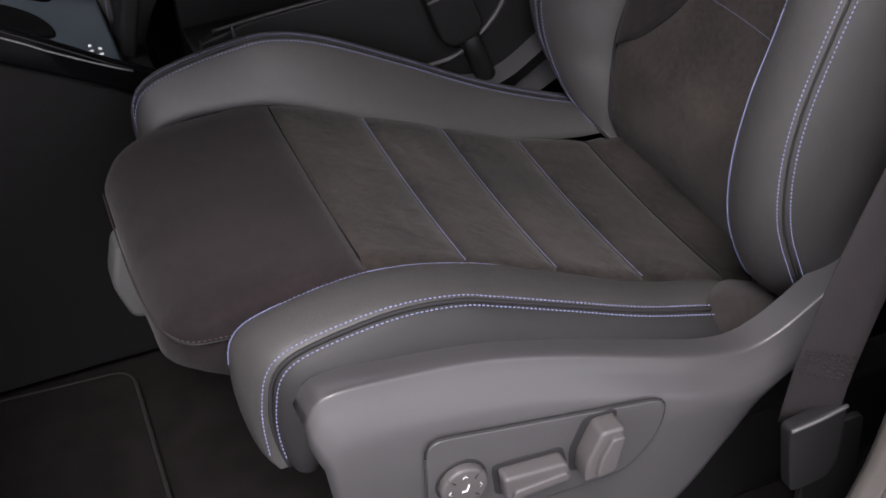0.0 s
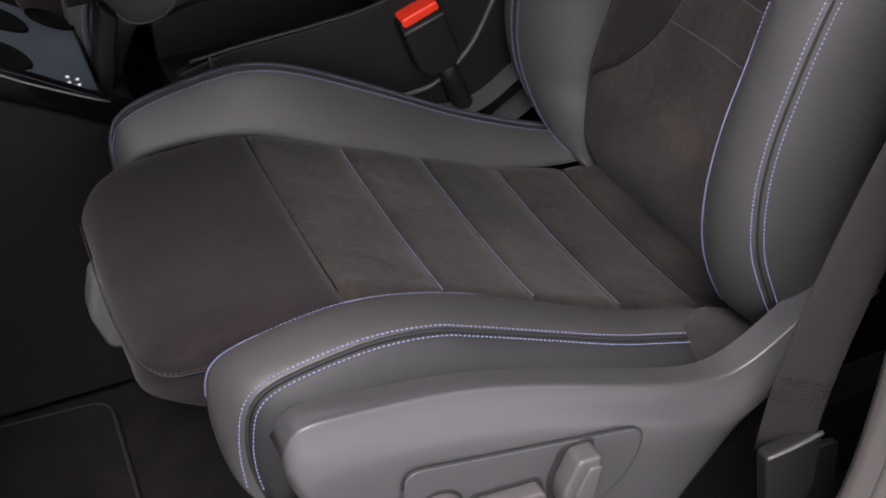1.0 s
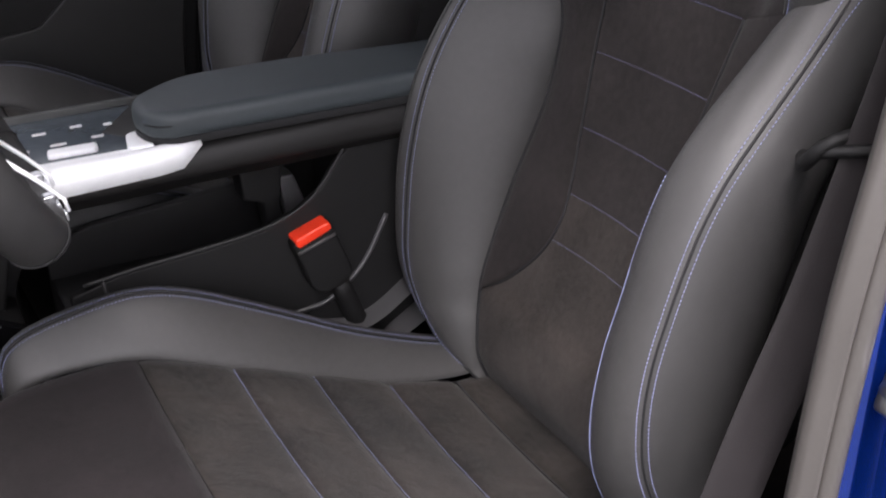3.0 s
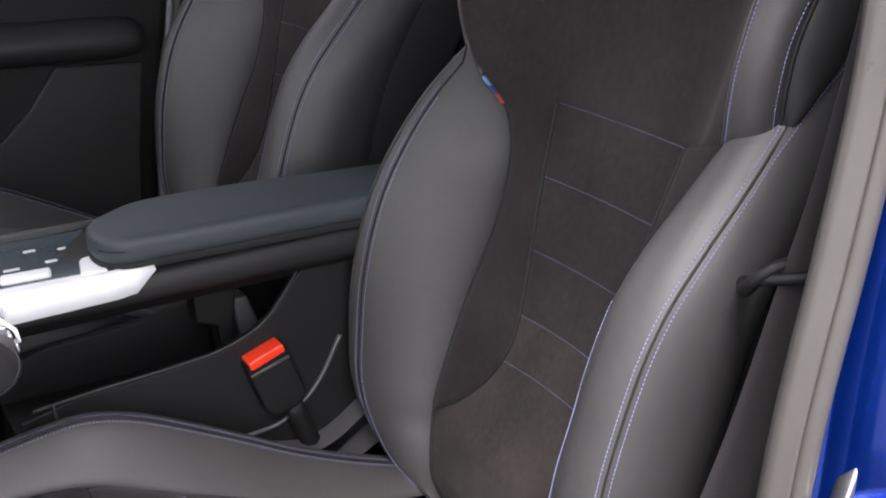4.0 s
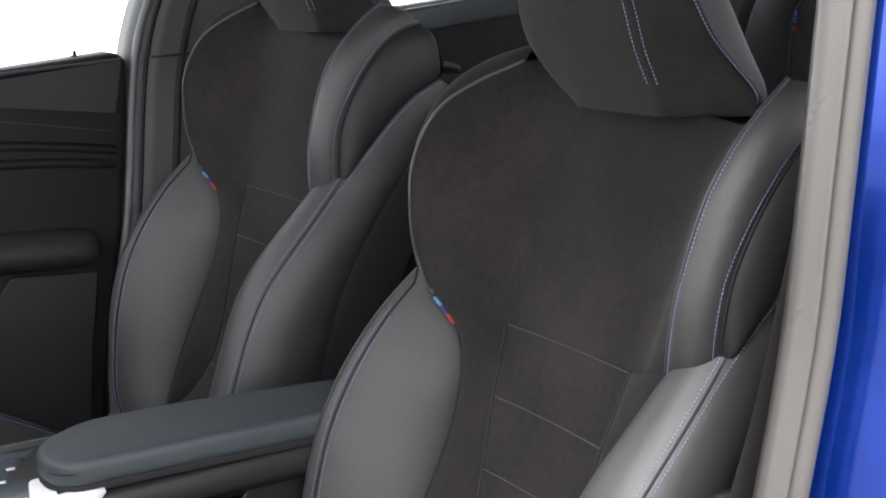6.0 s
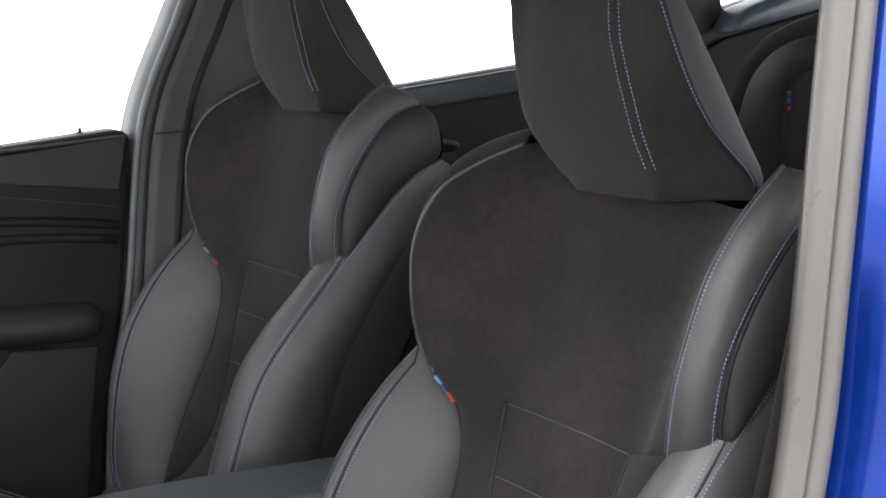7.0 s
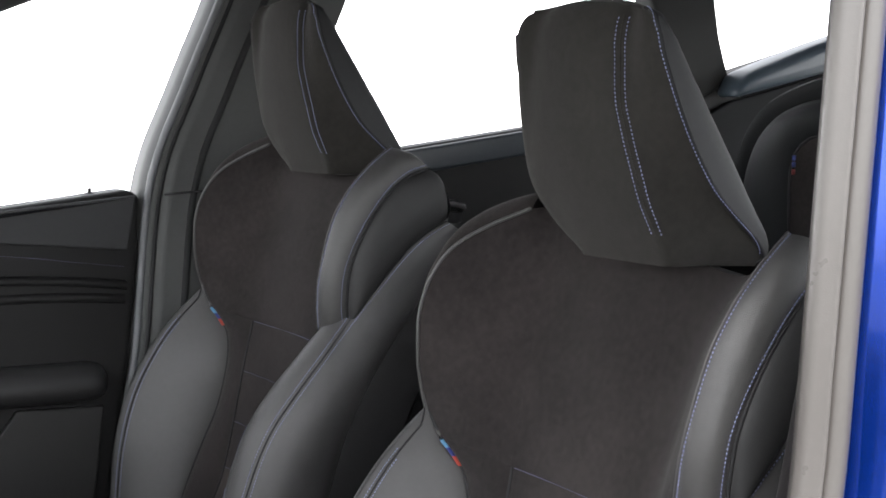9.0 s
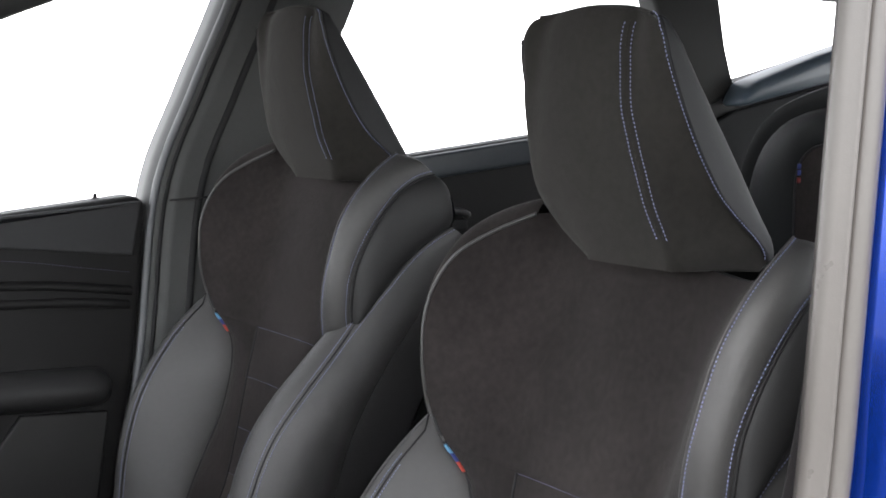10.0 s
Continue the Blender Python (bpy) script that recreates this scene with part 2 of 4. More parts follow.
    setting("ground", box(-60, 60, -60, 60, -0.3, 0.0, 0), GROUND, "grey smooth floor under the car", "ground")
    setting("floor", box(-1.6, 2.2, -0.42, 1.17, 0.24, 0.33, 0.01), CARPET, "black carpeted car floor", "floor")
    # Unseen; carried forward past the windscreen header to cut light on the seats
    setting("ceiling", box(-0.98, 2.1, -0.33, 1.08, 1.80, 1.86, 0.02), TRIM, "dark headliner of the car roof", "ceiling")
    setting("roof_skin", box(-1.02, 2.15, -0.38, 1.13, 1.864, 1.90, 0.02), PAINT, "blue painted car roof", "roof")
    setting("wall_rear", box(2.0, 2.08, -0.42, 1.17, 0.24, 1.30, 0.02), PLASTIC_DARK, "dark trim of the car tail", "tail trim")
    setting("wall_front", box(-1.72, -1.62, -0.42, 1.17, 0.24, 1.10, 0.02), PLASTIC_DARK, "dark firewall in front of the footwell", "firewall")
    setting("sill", box(-1.6, 0.3, -0.62, -0.425, 0.22, 0.35, 0.02), TRIM, "dark grey plastic door sill trim", "sill")
    # near middle pillar: inner trim, rubber seal, painted jamb, leaning back with height
    lean = [(0.34, -0.36), (0.42, -0.26), (0.55, -0.20), (0.64, -0.178), (0.80, -0.166), (0.964, -0.150), (1.10, -0.125), (1.214, -0.107), (1.318, -0.100), (1.45, -0.092), (1.60, -0.082), (1.80, -0.066)]
    edge = curve([(x, -0.42, z) for z, x in lean], 60)
    rows = [[q + Vector(d) for d in ((0.085, 0.045, 0), (0.30, 0.045, 0), (0.30, -0.004, 0), (0.025, -0.004, 0))] for q in edge]
    setting("pillar_near", grid(rows, True, True), TRIM, "dark trim of the middle pillar beside the driver seat", "pillar")
    lip = [(0.004, 0.012), (0.002, 0.006), (0.0025, 0.001), (0.005, -0.003), (0.0085, -0.0055), (0.0105, -0.0095), (0.0120, -0.0115), (0.0132, -0.0108), (0.0138, -0.008), (0.0142, -0.002), (0.0172, -0.002), (0.0178, -0.008), (0.0205, -0.0125), (0.0250, -0.0150), (0.0300, -0.0155), (0.0335, -0.0135), (0.0355, -0.009), (0.036, -0.004), (0.035, 0.004), (0.03, 0.012)]
    setting("door_seal", grid([[q + Vector((a, b - 0.012, 0)) for a, b in lip] for q in edge], True, True), SEAL, "grey rubber door seal along the pillar", "door seal")
    back = [(0.34, -0.10), (0.6, -0.115), (0.94, -0.105), (1.10, -0.088), (1.21, -0.072), (1.32, -0.068), (1.57, -0.055), (1.80, -0.04)]
    jam = curve([(x - 0.0095, -0.425, z) for z, x in back], 50)
    prof = [(0.0, 0.0), (0.006, -0.005), (0.0115, -0.0095), (0.0130, -0.0115), (0.0136, -0.014), (0.015, -0.022), (0.019, -0.036), (0.025, -0.055), (0.034, -0.08), (0.05, -0.097), (0.09, -0.11), (0.25, -0.125), (0.25, 0.0)]
    setting("pillar_jamb", grid([[q + Vector((a, b, 0)) for a, b in prof] for q in jam], True, True), PAINT, "glossy blue painted door jamb of the car", "body panel")
    # closed rear door behind the pillar
    setting("door_3", block([(-0.02, 0.3), (1.15, 0.3), (1.5, 0.8), (1.75, 1.25), (1.75, 1.45), (0.75, 1.40), (-0.02, 1.33)], -0.42, -0.50, 0.012), PLASTIC_DARK, "black inner panel of the closed rear door", "door panel")
    setting("door_skin", block([(0.0, 0.3), (1.15, 0.3), (1.5, 0.8), (1.75, 1.25), (1.75, 1.45), (0.75, 1.40), (0.0, 1.33)], -0.504, -0.56, 0.02), PAINT, "blue painted outer skin of the rear door", "body panel")
    setting("roof_rail", box(-0.8, 2.1, -0.42, -0.34, 1.70, 1.84, 0.02), TRIM, "dark roof rail above the doors", "roof rail")
    setting("backdrop", box(-25, 40, 11.0, 11.2, 0.004, 2.6, 0), HAZE, "plain white distance outside the car", "backdrop")
    # far side
    setting("door_1", block([(-1.6, 0.3), (-0.20, 0.3), (-0.150, 0.80), (-0.110, 1.047), (-0.090, 1.25), (-0.086, 1.335), (-0.105, 1.348), (-0.335, 1.319), (-1.0, 1.23), (-1.6, 1.14)],
                              1.10, 1.17, 0.012), PLASTIC_DARK, "black padded panel of the closed front passenger door", "door panel")
    setting("door_2", block([(0.10, 0.3), (1.2, 0.3), (1.55, 0.8), (1.8, 1.2), (1.9, 1.70), (1.714, 1.685), (1.349, 1.587), (1.20, 1.535), (1.05, 1.498), (0.75, 1.457), (0.462, 1.418), (0.10, 1.368)],
                                   1.105, 1.17, 0.012), PLASTIC_DARK, "black rear passenger door panel", "door panel")
    edge2 = curve([(-0.16, 1.10, 0.3), (-0.15, 1.10, 0.80), (-0.108, 1.10, 1.047), (-0.075, 1.10, 1.35), (-0.01, 1.09, 1.53), (0.055, 1.075, 1.69), (0.10, 1.06, 1.82)], 40)
    setting("pillar_far", grid([[q + Vector(d) for d in ((0.0, 0.03, 0), (0.012, 0.012, 0), (0.024, 0.004, 0), (0.032, 0.010, 0), (0.042, -0.002, 0), (0.055, 0.002, 0), (0.085, 0.0, 0), (0.15, 0.006, 0), (0.27, 0.03, 0), (0.27, 0.09, 0), (0.0, 0.09, 0))] for q in edge2], True, True),
            PILLAR, "grey middle pillar trim on the passenger side", "pillar")
    for dx, dy, r, mat, say in ((0.010, 0.010, 0.0075, PALE, "pale grey edge strip of the far pillar"), (0.030, 0.006, 0.004, DARK_SEAM, "dark groove along the far pillar"), (0.092, 0.0, 0.007, DARK_SEAM, "dark gap beside the far pillar trim")):
        setting("trim_strip", tube([q + Vector((dx, dy, 0)) for q in edge2], r, 8), mat, say, "trim strip")
    setting("trim", tube([Vector((-0.045, 1.088, 1.338)), Vector((0.02, 1.088, 1.342)), Vector((0.08, 1.09, 1.345))], 0.0022), DARK_SEAM, "dark joint between the two pillar covers", "joint")
    setting("pillar_far_rear", block([(1.20, 1.50), (1.37, 1.57), (1.33, 1.68), (1.30, 1.82), (1.08, 1.82), (1.15, 1.66)], 1.095, 1.16, 0.014), TRIM, "dark grey rear pillar trim", "pillar")
    setting("window_frame", grid([[q + Vector((0, a, b)) for a, b in ((-0.02, 0.0), (0.0, -0.006), (0.05, 0.0), (0.05, 0.10), (-0.02, 0.10))] for q in
                                  curve([(-1.0, 1.05, 1.36), (-0.6, 1.05, 1.53), (-0.335, 1.05, 1.645), (-0.24, 1.05, 1.685), (-0.05, 1.05, 1.735), (0.3, 1.05, 1.775), (1.2, 1.05, 1.80)], 40)], True, True),
            TRIM, "dark upper window frame along the roof", "window frame")
    # sky reflection is put into the sill's blue-grey colour
    setting("window_sill", block([(1.30, 1.53), (1.80, 1.64), (1.80, 1.730), (1.55, 1.660), (1.34, 1.592)], 1.0, 1.098, 0.028), shader("sill_sky_sheen", (0.065, 0.085, 0.105), 0.35, vary=0.06, vary_size=12),
            "dark satin sill of the rear quarter window", "window sill")


shell()


# ---- front seat ----
def seat_curves():
    c = {}
    c["low"] = curve([(-0.648, 0.175, 0.61), (-0.655, 0.172, 0.66), (-0.648, 0.168, 0.708), (-0.610, 0.162, 0.728), (-0.523, 0.153, 0.728), (-0.425, 0.146, 0.690), (-0.333, 0.147, 0.650),
                      (-0.238, 0.150, 0.609), (-0.15, 0.152, 0.590), (-0.085, 0.156, 0.585)], 64)
    c["crest_f"] = curve([(-0.640, 0.20, 0.62), (-0.652, 0.20, 0.70), (-0.652, 0.20, 0.735), (-0.640, 0.20, 0.755), (-0.606, 0.20, 0.769), (-0.544, 0.20, 0.780), (-0.501, 0.20, 0.781), (-0.446, 0.20, 0.764),
                          (-0.358, 0.20, 0.718), (-0.255, 0.20, 0.661), (-0.142, 0.20, 0.612), (-0.080, 0.198, 0.600)], 64)
    c["outer_f"] = curve([(-0.615, 0.25, 0.58), (-0.622, 0.252, 0.65), (-0.62, 0.253, 0.68), (-0.61, 0.254, 0.70), (-0.58, 0.255, 0.71), (-0.53, 0.255, 0.715), (-0.49, 0.255, 0.715), (-0.44, 0.255, 0.70),
                          (-0.36, 0.255, 0.66), (-0.255, 0.255, 0.60), (-0.142, 0.25, 0.56), (-0.075, 0.245, 0.545)], 64)
    c["low_n"] = curve([(-0.633, -0.240, 0.617), (-0.644, -0.218, 0.630), (-0.651, -0.196, 0.652), (-0.653, -0.180, 0.680), (-0.645, -0.170, 0.705), (-0.612, -0.167, 0.717), (-0.523, -0.160, 0.720), (-0.43, -0.148, 0.690), (-0.337, -0.146, 0.647),
                        (-0.241, -0.150, 0.604), (-0.15, -0.152, 0.582)], 60)
    c["crest_n"] = curve([(-0.630, -0.248, 0.616), (-0.635, -0.246, 0.636), (-0.638, -0.245, 0.66), (-0.637, -0.245, 0.685), (-0.630, -0.245, 0.713), (-0.612, -0.245, 0.728), (-0.571, -0.245, 0.737), (-0.523, -0.245, 0.741), (-0.475, -0.245, 0.735),
                          (-0.44, -0.245, 0.722), (-0.372, -0.245, 0.693), (-0.300, -0.244, 0.662), (-0.222, -0.238, 0.632)], 60)
    c["outer_n"] = curve([(-0.612, -0.260, 0.612), (-0.607, -0.264, 0.632), (-0.60, -0.267, 0.65), (-0.59, -0.269, 0.67), (-0.575, -0.27, 0.685), (-0.54, -0.27, 0.69), (-0.50, -0.27, 0.688), (-0.46, -0.27, 0.68),
                          (-0.42, -0.27, 0.665), (-0.36, -0.27, 0.64), (-0.29, -0.266, 0.61), (-0.21, -0.26, 0.585)], 60)
    # backrest, from the bottom up
    c["bmid"] = curve([(-0.094, 0.162, 0.697), (-0.082, 0.135, 0.716), (-0.067, 0.088, 0.765), (-0.052, 0.068, 0.81), (-0.037, 0.070, 0.85), (-0.016, 0.084, 0.91), (0.010, 0.098, 1.0),
                       (0.032, 0.108, 1.07), (0.048, 0.118, 1.123), (0.072, 0.124, 1.21), (0.098, 0.130, 1.30), (0.118, 0.134, 1.375)], 90)
    c["bside"] = curve([(-0.100, 0.145, 0.575), (-0.112, 0.150, 0.610), (-0.110, 0.156, 0.645), (-0.104, 0.163, 0.672), (-0.097, 0.167, 0.708), (-0.079, 0.170, 0.755), (-0.054, 0.172, 0.815),
                        (-0.033, 0.173, 0.860), (-0.003, 0.174, 0.924), (0.016, 0.176, 0.998), (0.024, 0.194, 1.043), (0.0185, 0.212, 1.067), (0.011, 0.232, 1.087), (0.007, 0.259, 1.122)], 90)
    c["valley_n"] = curve([(-0.120, -0.165, 0.575), (-0.108, -0.168, 0.64), (-0.096, -0.170, 0.697), (-0.073, -0.174, 0.777), (-0.038, -0.174, 0.873), (-0.006, -0.174, 0.947), (0.012, -0.174, 1.007),
                           (0.014, -0.180, 1.045), (0.012, -0.192, 1.075), (0.002, -0.205, 1.108)], 90)
    c["bcrest_f"] = curve([(-0.104, 0.152, 0.585), (-0.114, 0.170, 0.597), (-0.142, 0.218, 0.626), (-0.160, 0.248, 0.672), (-0.167, 0.260, 0.718), (-0.167, 0.262, 0.77), (-0.160, 0.262, 0.850), (-0.139, 0.262, 0.932), (-0.106, 0.262, 0.997), (-0.058, 0.262, 1.060),
                           (0.010, 0.262, 1.121)], 90)
    c["bouter_f"] = curve([(-0.02, 0.20, 0.59), (-0.03, 0.270, 0.63), (-0.03, 0.298, 0.70), (-0.02, 0.306, 0.78), (-0.01, 0.304, 0.86), (0.01, 0.294, 0.94), (0.03, 0.290, 1.01), (0.06, 0.286, 1.07), (0.09, 0.280, 1.13)], 90)
    for k in ("bside", "bcrest_f", "bouter_f"):
        c[k] = by_height(c[k])
    c["ridge_n"] = curve([(-0.125, -0.180, 0.60), (-0.155, -0.186, 0.632), (-0.178, -0.189, 0.690), (-0.182, -0.190, 0.750), (-0.171, -0.190, 0.814), (-0.155, -0.192, 0.87), (-0.141, -0.195, 0.925),
                          (-0.120, -0.198, 0.98), (-0.090, -0.200, 1.023), (-0.049, -0.202, 1.066), (-0.009, -0.205, 1.108)], 90)
    c["bcrest_n"] = curve([(-0.115, -0.240, 0.610), (-0.150, -0.259, 0.668), (-0.172, -0.262, 0.725), (-0.177, -0.262, 0.78), (-0.172, -0.262, 0.829), (-0.159, -0.262, 0.878), (-0.135, -0.262, 0.945), (-0.109, -0.262, 0.993),
                           (-0.075, -0.262, 1.035), (-0.027, -0.260, 1.087), (0.022, -0.254, 1.138)], 90)
    c["bcrest_up"] = curve([(0.022, -0.254, 1.138), (0.055, -0.262, 1.175), (0.096, -0.267, 1.220), (0.132, -0.270, 1.249), (0.172, -0.268, 1.268)], 30)
    c["crest_full"] = curve(c["bcrest_n"][::6] + c["bcrest_up"][4::5], 110)
    c["bouter_n"] = curve([(-0.02, -0.205, 0.61), (-0.03, -0.236, 0.66), (-0.035, -0.246, 0.72), (-0.035, -0.250, 0.78), (-0.025, -0.252, 0.84), (-0.010, -0.253, 0.90), (0.010, -0.254, 0.96), (0.035, -0.255, 1.01),
                           (0.065, -0.256, 1.06), (0.100, -0.258, 1.11), (0.135, -0.260, 1.155), (0.170, -0.262, 1.20), (0.20, -0.262, 1.25)], 110)
    c["wing_f"] = curve([(0.011, 0.232, 1.087), (0.006, 0.256, 1.118), (-0.006, 0.254, 1.16), (-0.011, 0.251, 1.20), (-0.009, 0.250, 1.242), (0.005, 0.248, 1.283), (0.028, 0.235, 1.32), (0.060, 0.205, 1.348), (0.092, 0.160, 1.372)], 60)
    c["wing2_f"] = curve([(0.04, 0.272, 1.09), (0.042, 0.282, 1.125), (0.04, 0.284, 1.165), (0.04, 0.282, 1.205), (0.045, 0.278, 1.25), (0.058, 0.270, 1.30), (0.080, 0.252, 1.345), (0.105, 0.215, 1.372), (0.135, 0.160, 1.388)], 60)
    c["wing3_f"] = [q + Vector((0.07, -0.002, -0.008)) for q in c["wing2_f"]]
    c["wing_n"] = curve([(-0.010, -0.206, 1.110), (-0.017, -0.216, 1.15), (-0.018, -0.225, 1.195), (-0.006, -0.238, 1.268), (0.016, -0.242, 1.311), (0.044, -0.242, 1.342), (0.072, -0.240, 1.364), (0.096, -0.234, 1.377)], 60)
    c["wing2_n"] = curve([(0.016, -0.248, 1.128), (0.011, -0.254, 1.16), (0.014, -0.261, 1.21), (0.038, -0.266, 1.266), (0.074, -0.267, 1.312), (0.110, -0.263, 1.336), (0.150, -0.253, 1.345)], 60)
    c["wing3_n"] = curve([(0.030, -0.256, 1.142), (0.060, -0.264, 1.180), (0.100, -0.269, 1.225), (0.134, -0.270, 1.250), (0.158, -0.269, 1.262), (0.174, -0.267, 1.273), (0.178, -0.262, 1.292), (0.175, -0.255, 1.315)], 60)
    return c


def cushion_line(x, half=0.164, n=33, sag=0.008):
    """A line across the cushion at x."""
    prof = [(-0.70, 0.73), (-0.60, 0.738), (-0.523, 0.728), (-0.425, 0.689), (-0.333, 0.650), (-0.238, 0.608), (-0.145, 0.580), (-0.05, 0.568)]
    z = np.interp(x, [a for a, _ in prof], [b for _, b in prof])
    out = []
    for k in range(n):
        u = 2 * k / (n - 1) - 1
        out.append(Vector((x, half * u, z - sag * (1 - u * u) + 0.004 - 0.014 * max(0.0, (abs(u) - 0.88) / 0.12) ** 1.5)))
    return out


def seam(s, name, line, r=0.0022, mat=None):
    part(name, tube(line, r), mat or DARK_SEAM, s)


def thread(s, line, name="stitching", mat=None, **k):
    part(name, stitches(line, **k), mat or THREAD, s, "row of plum thread stitches" if mat == THREAD_PLUM else "row of blue thread stitches")


def front_seat(label, group):
    s = thing("car_seat", label, "car seat", group)
    c = seat_curves()
    up = (0, 0, 1)
    # cushion centre in five panels with stitched grooves
    lines = [-0.523, -0.425, -0.333, -0.238, -0.145, -0.06]
    for a, b in zip(lines, lines[1:]):
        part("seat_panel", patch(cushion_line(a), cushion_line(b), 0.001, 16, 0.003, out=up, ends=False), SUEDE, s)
    seam(s, "cushion_seam", [q + Vector((0, 0, 0.0004)) for q in cushion_line(-0.145)], 0.0012)
    for x in lines[1:4]:
        thread(s, [q + Vector((0, 0, 0.0006)) for q in cushion_line(x)[2:-2]], pitch=0.0042, r=0.00042)
    # thigh support: a padded block with a rounded nose
    rows = []
    for k in range(33):
        y = -0.171 + 0.337 * k / 32
        e = abs(2 * k / 32 - 1)
        r = 0.030 * max(0, (e - 0.80) / 0.20) ** 2
        prof = [(-0.521, 0.716), (-0.524, 0.726), (-0.54, 0.733 - r * 0.2), (-0.60, 0.738 - r * 0.5), (-0.655, 0.733 - r * 0.6), (-0.685 + r * 0.6, 0.720 - r * 0.5), (-0.702 + r, 0.698),
                (-0.707 + r, 0.678), (-0.699 + r, 0.662), (-0.678 + r, 0.650), (-0.62, 0.640), (-0.55, 0.63)]
        sag = 0.005 * (1 - e * e)
        tuck = 0.022 * max(0.0, (-y - 0.03) / 0.14) ** 2
        prof = [(a + (tuck if b < 0.665 else 0.35 * tuck if b < 0.685 and a < -0.6 else 0.0), b) for a, b in prof]
        rows.append(curve([(a, y, b - (sag if b > 0.70 else 0)) for a, b in prof], 40))
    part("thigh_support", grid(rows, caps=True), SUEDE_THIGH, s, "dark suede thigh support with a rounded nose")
    hem = curve([(-0.7085, 0.145, 0.672), (-0.7090, 0.06, 0.676), (-0.7085, -0.02, 0.684), (-0.7055, -0.09, 0.696), (-0.699, -0.142, 0.706), (-0.682, -0.1715, 0.708), (-0.652, -0.1722, 0.703), (-0.62, -0.1722, 0.700)], 60)
    seam(s, "thigh_seam", hem, 0.0009)
    thread(s, [q + Vector((-0.0005, -0.0004, 0.0032)) for q in hem], mat=THREAD_PLUM, pitch=0.0046, r=0.0005)
    # near and far bolsters of the cushion
    for low, crest, outer, side in ((c["low"], c["crest_f"], c["outer_f"], 1), (c["low_n"], c["crest_n"], c["outer_n"], -1)):
        swollen = 0.004 if side > 0 else 0.010
        face = (-0.8, -side * 0.6, 0.8)
        part("bolster_top", patch(low, crest, swollen, 16, 0.004, out=face), LEATHER, s, "grey leather bolster top")
        lift = 0.019 if side > 0 else 0.006
        # near side in dark leather: the cover's shade is put into its colour
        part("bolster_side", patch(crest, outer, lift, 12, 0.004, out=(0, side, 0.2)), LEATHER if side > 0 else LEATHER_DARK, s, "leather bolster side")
        seam(s, "bolster_seam", crest)
        thread(s, surf(crest, low, swollen, 0.004, 0.0055, face)[2:])
        thread(s, surf(crest, outer, lift, 0.004, 0.0055, (0, side, 0.2))[2:])
        if side < 0:
            thread(s, surf(low, crest, swollen, 0.004, 0.005, face)[9:36], r=0.0005)
            thread(s, surf(low, crest, swollen, 0.004, 0.010, face)[9:36], r=0.0005)
        ring = curve([low[-1] + Vector((-0.004, 0, -0.002)), low[-1].lerp(crest[-1], 0.5) + Vector((-0.004, 0, 0.010)), crest[-1] + Vector((-0.004, 0, -0.001)), outer[-1] + Vector((-0.004, 0, 0)), outer[-1] + Vector((-0.004, -side * 0.01, -0.05))], 20)
        cy = side * 0.195
        rows = [[Vector((q.x + dx, cy + (q.y - cy) * k, q.z + dz)) for q in ring] for dx, k, dz in ((0, 1, 0), (0.015, 1.0, -0.001), (0.035, 0.93, -0.008), (0.060, 0.84, -0.020), (0.085, 0.72, -0.036), (0.105, 0.6, -0.056))]
        part("bolster_end", grid(rows), SUEDE_SIDE, s, "dark suede end piece of the bolster")
    # backrest centre
    mid = [q for q in c["bmid"] if q.z < 1.356]
    low_side = [q for q in c["bside"] if q.z <= 0.70]
    A = curve([(-0.096, 0.138, 0.555)] + low_side[::3] + [(-0.094, 0.168, 0.697)], 14)
    # lower panels take the brighter suede, as if lit from the front
    part("back_panel", patch(A, flip(A), lambda u: -0.010 + 0.006 * u, 18, 0.002, out=(-1, 0, 0.2), ends=False), SUEDE_LIT, s)
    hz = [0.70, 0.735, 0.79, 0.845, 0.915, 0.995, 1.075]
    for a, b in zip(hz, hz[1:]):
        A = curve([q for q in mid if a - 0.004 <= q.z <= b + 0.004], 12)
        part("back_panel", patch(A, flip(A), -0.004, 16, 0.002, out=(-1, 0, 0.2), ends=False), SUEDE_LIT if b < 0.9 else SUEDE_SIDE, s)
    for z in hz[2:7]:
        q = min(mid, key=lambda v: abs(v.z - z))
        thread(s, [Vector((q.x - 0.0006 + 0.004 * (1 - u * u), q.y * u * 0.97, q.z)) for u in [k / 6 - 1 for k in range(13)]], mat=THREAD_DIM, pitch=0.0042, r=0.0006)
    lower, upper = [q for q in mid if q.z <= 1.081], [q for q in c["bmid"] if q.z >= 1.073]
    for side in (1, -1):
        m = (lambda p: p) if side == 1 else flip
        seam(s, "panel_seam", m(lower), 0.0017)
        if side == 1:
            rim = [q for q in c["bside"] if 0.697 <= q.z <= 1.088]
        else:
            rim = [q for q in c["valley_n"] if 0.697 <= q.z <= 1.109]
        rim, inner = curve(rim[::3] + [rim[-1]], 80), curve(m(lower)[::3] + [m(lower)[-1]], 80)
        part("back_side_panel", patch(inner, rim, lambda u: 0.006 - 0.006 * max(0.0, u - 0.6) / 0.4, 14, 0.002, out=(-1, 0, 0.2), ends=False), SUEDE_SIDE, s, "dark suede side panel")
    # upper back: one stretched suede panel from shoulder to shoulder
    n = 34
    far_rim, near_rim, core = curve(c["wing_f"], n), curve(c["wing_n"], n), curve(upper, n)
    near_rim = [q + Vector((0.012 * max(0.0, 1 - i / 5), 0.004 * max(0.0, 1 - i / 5), 0)) for i, q in enumerate(near_rim)]
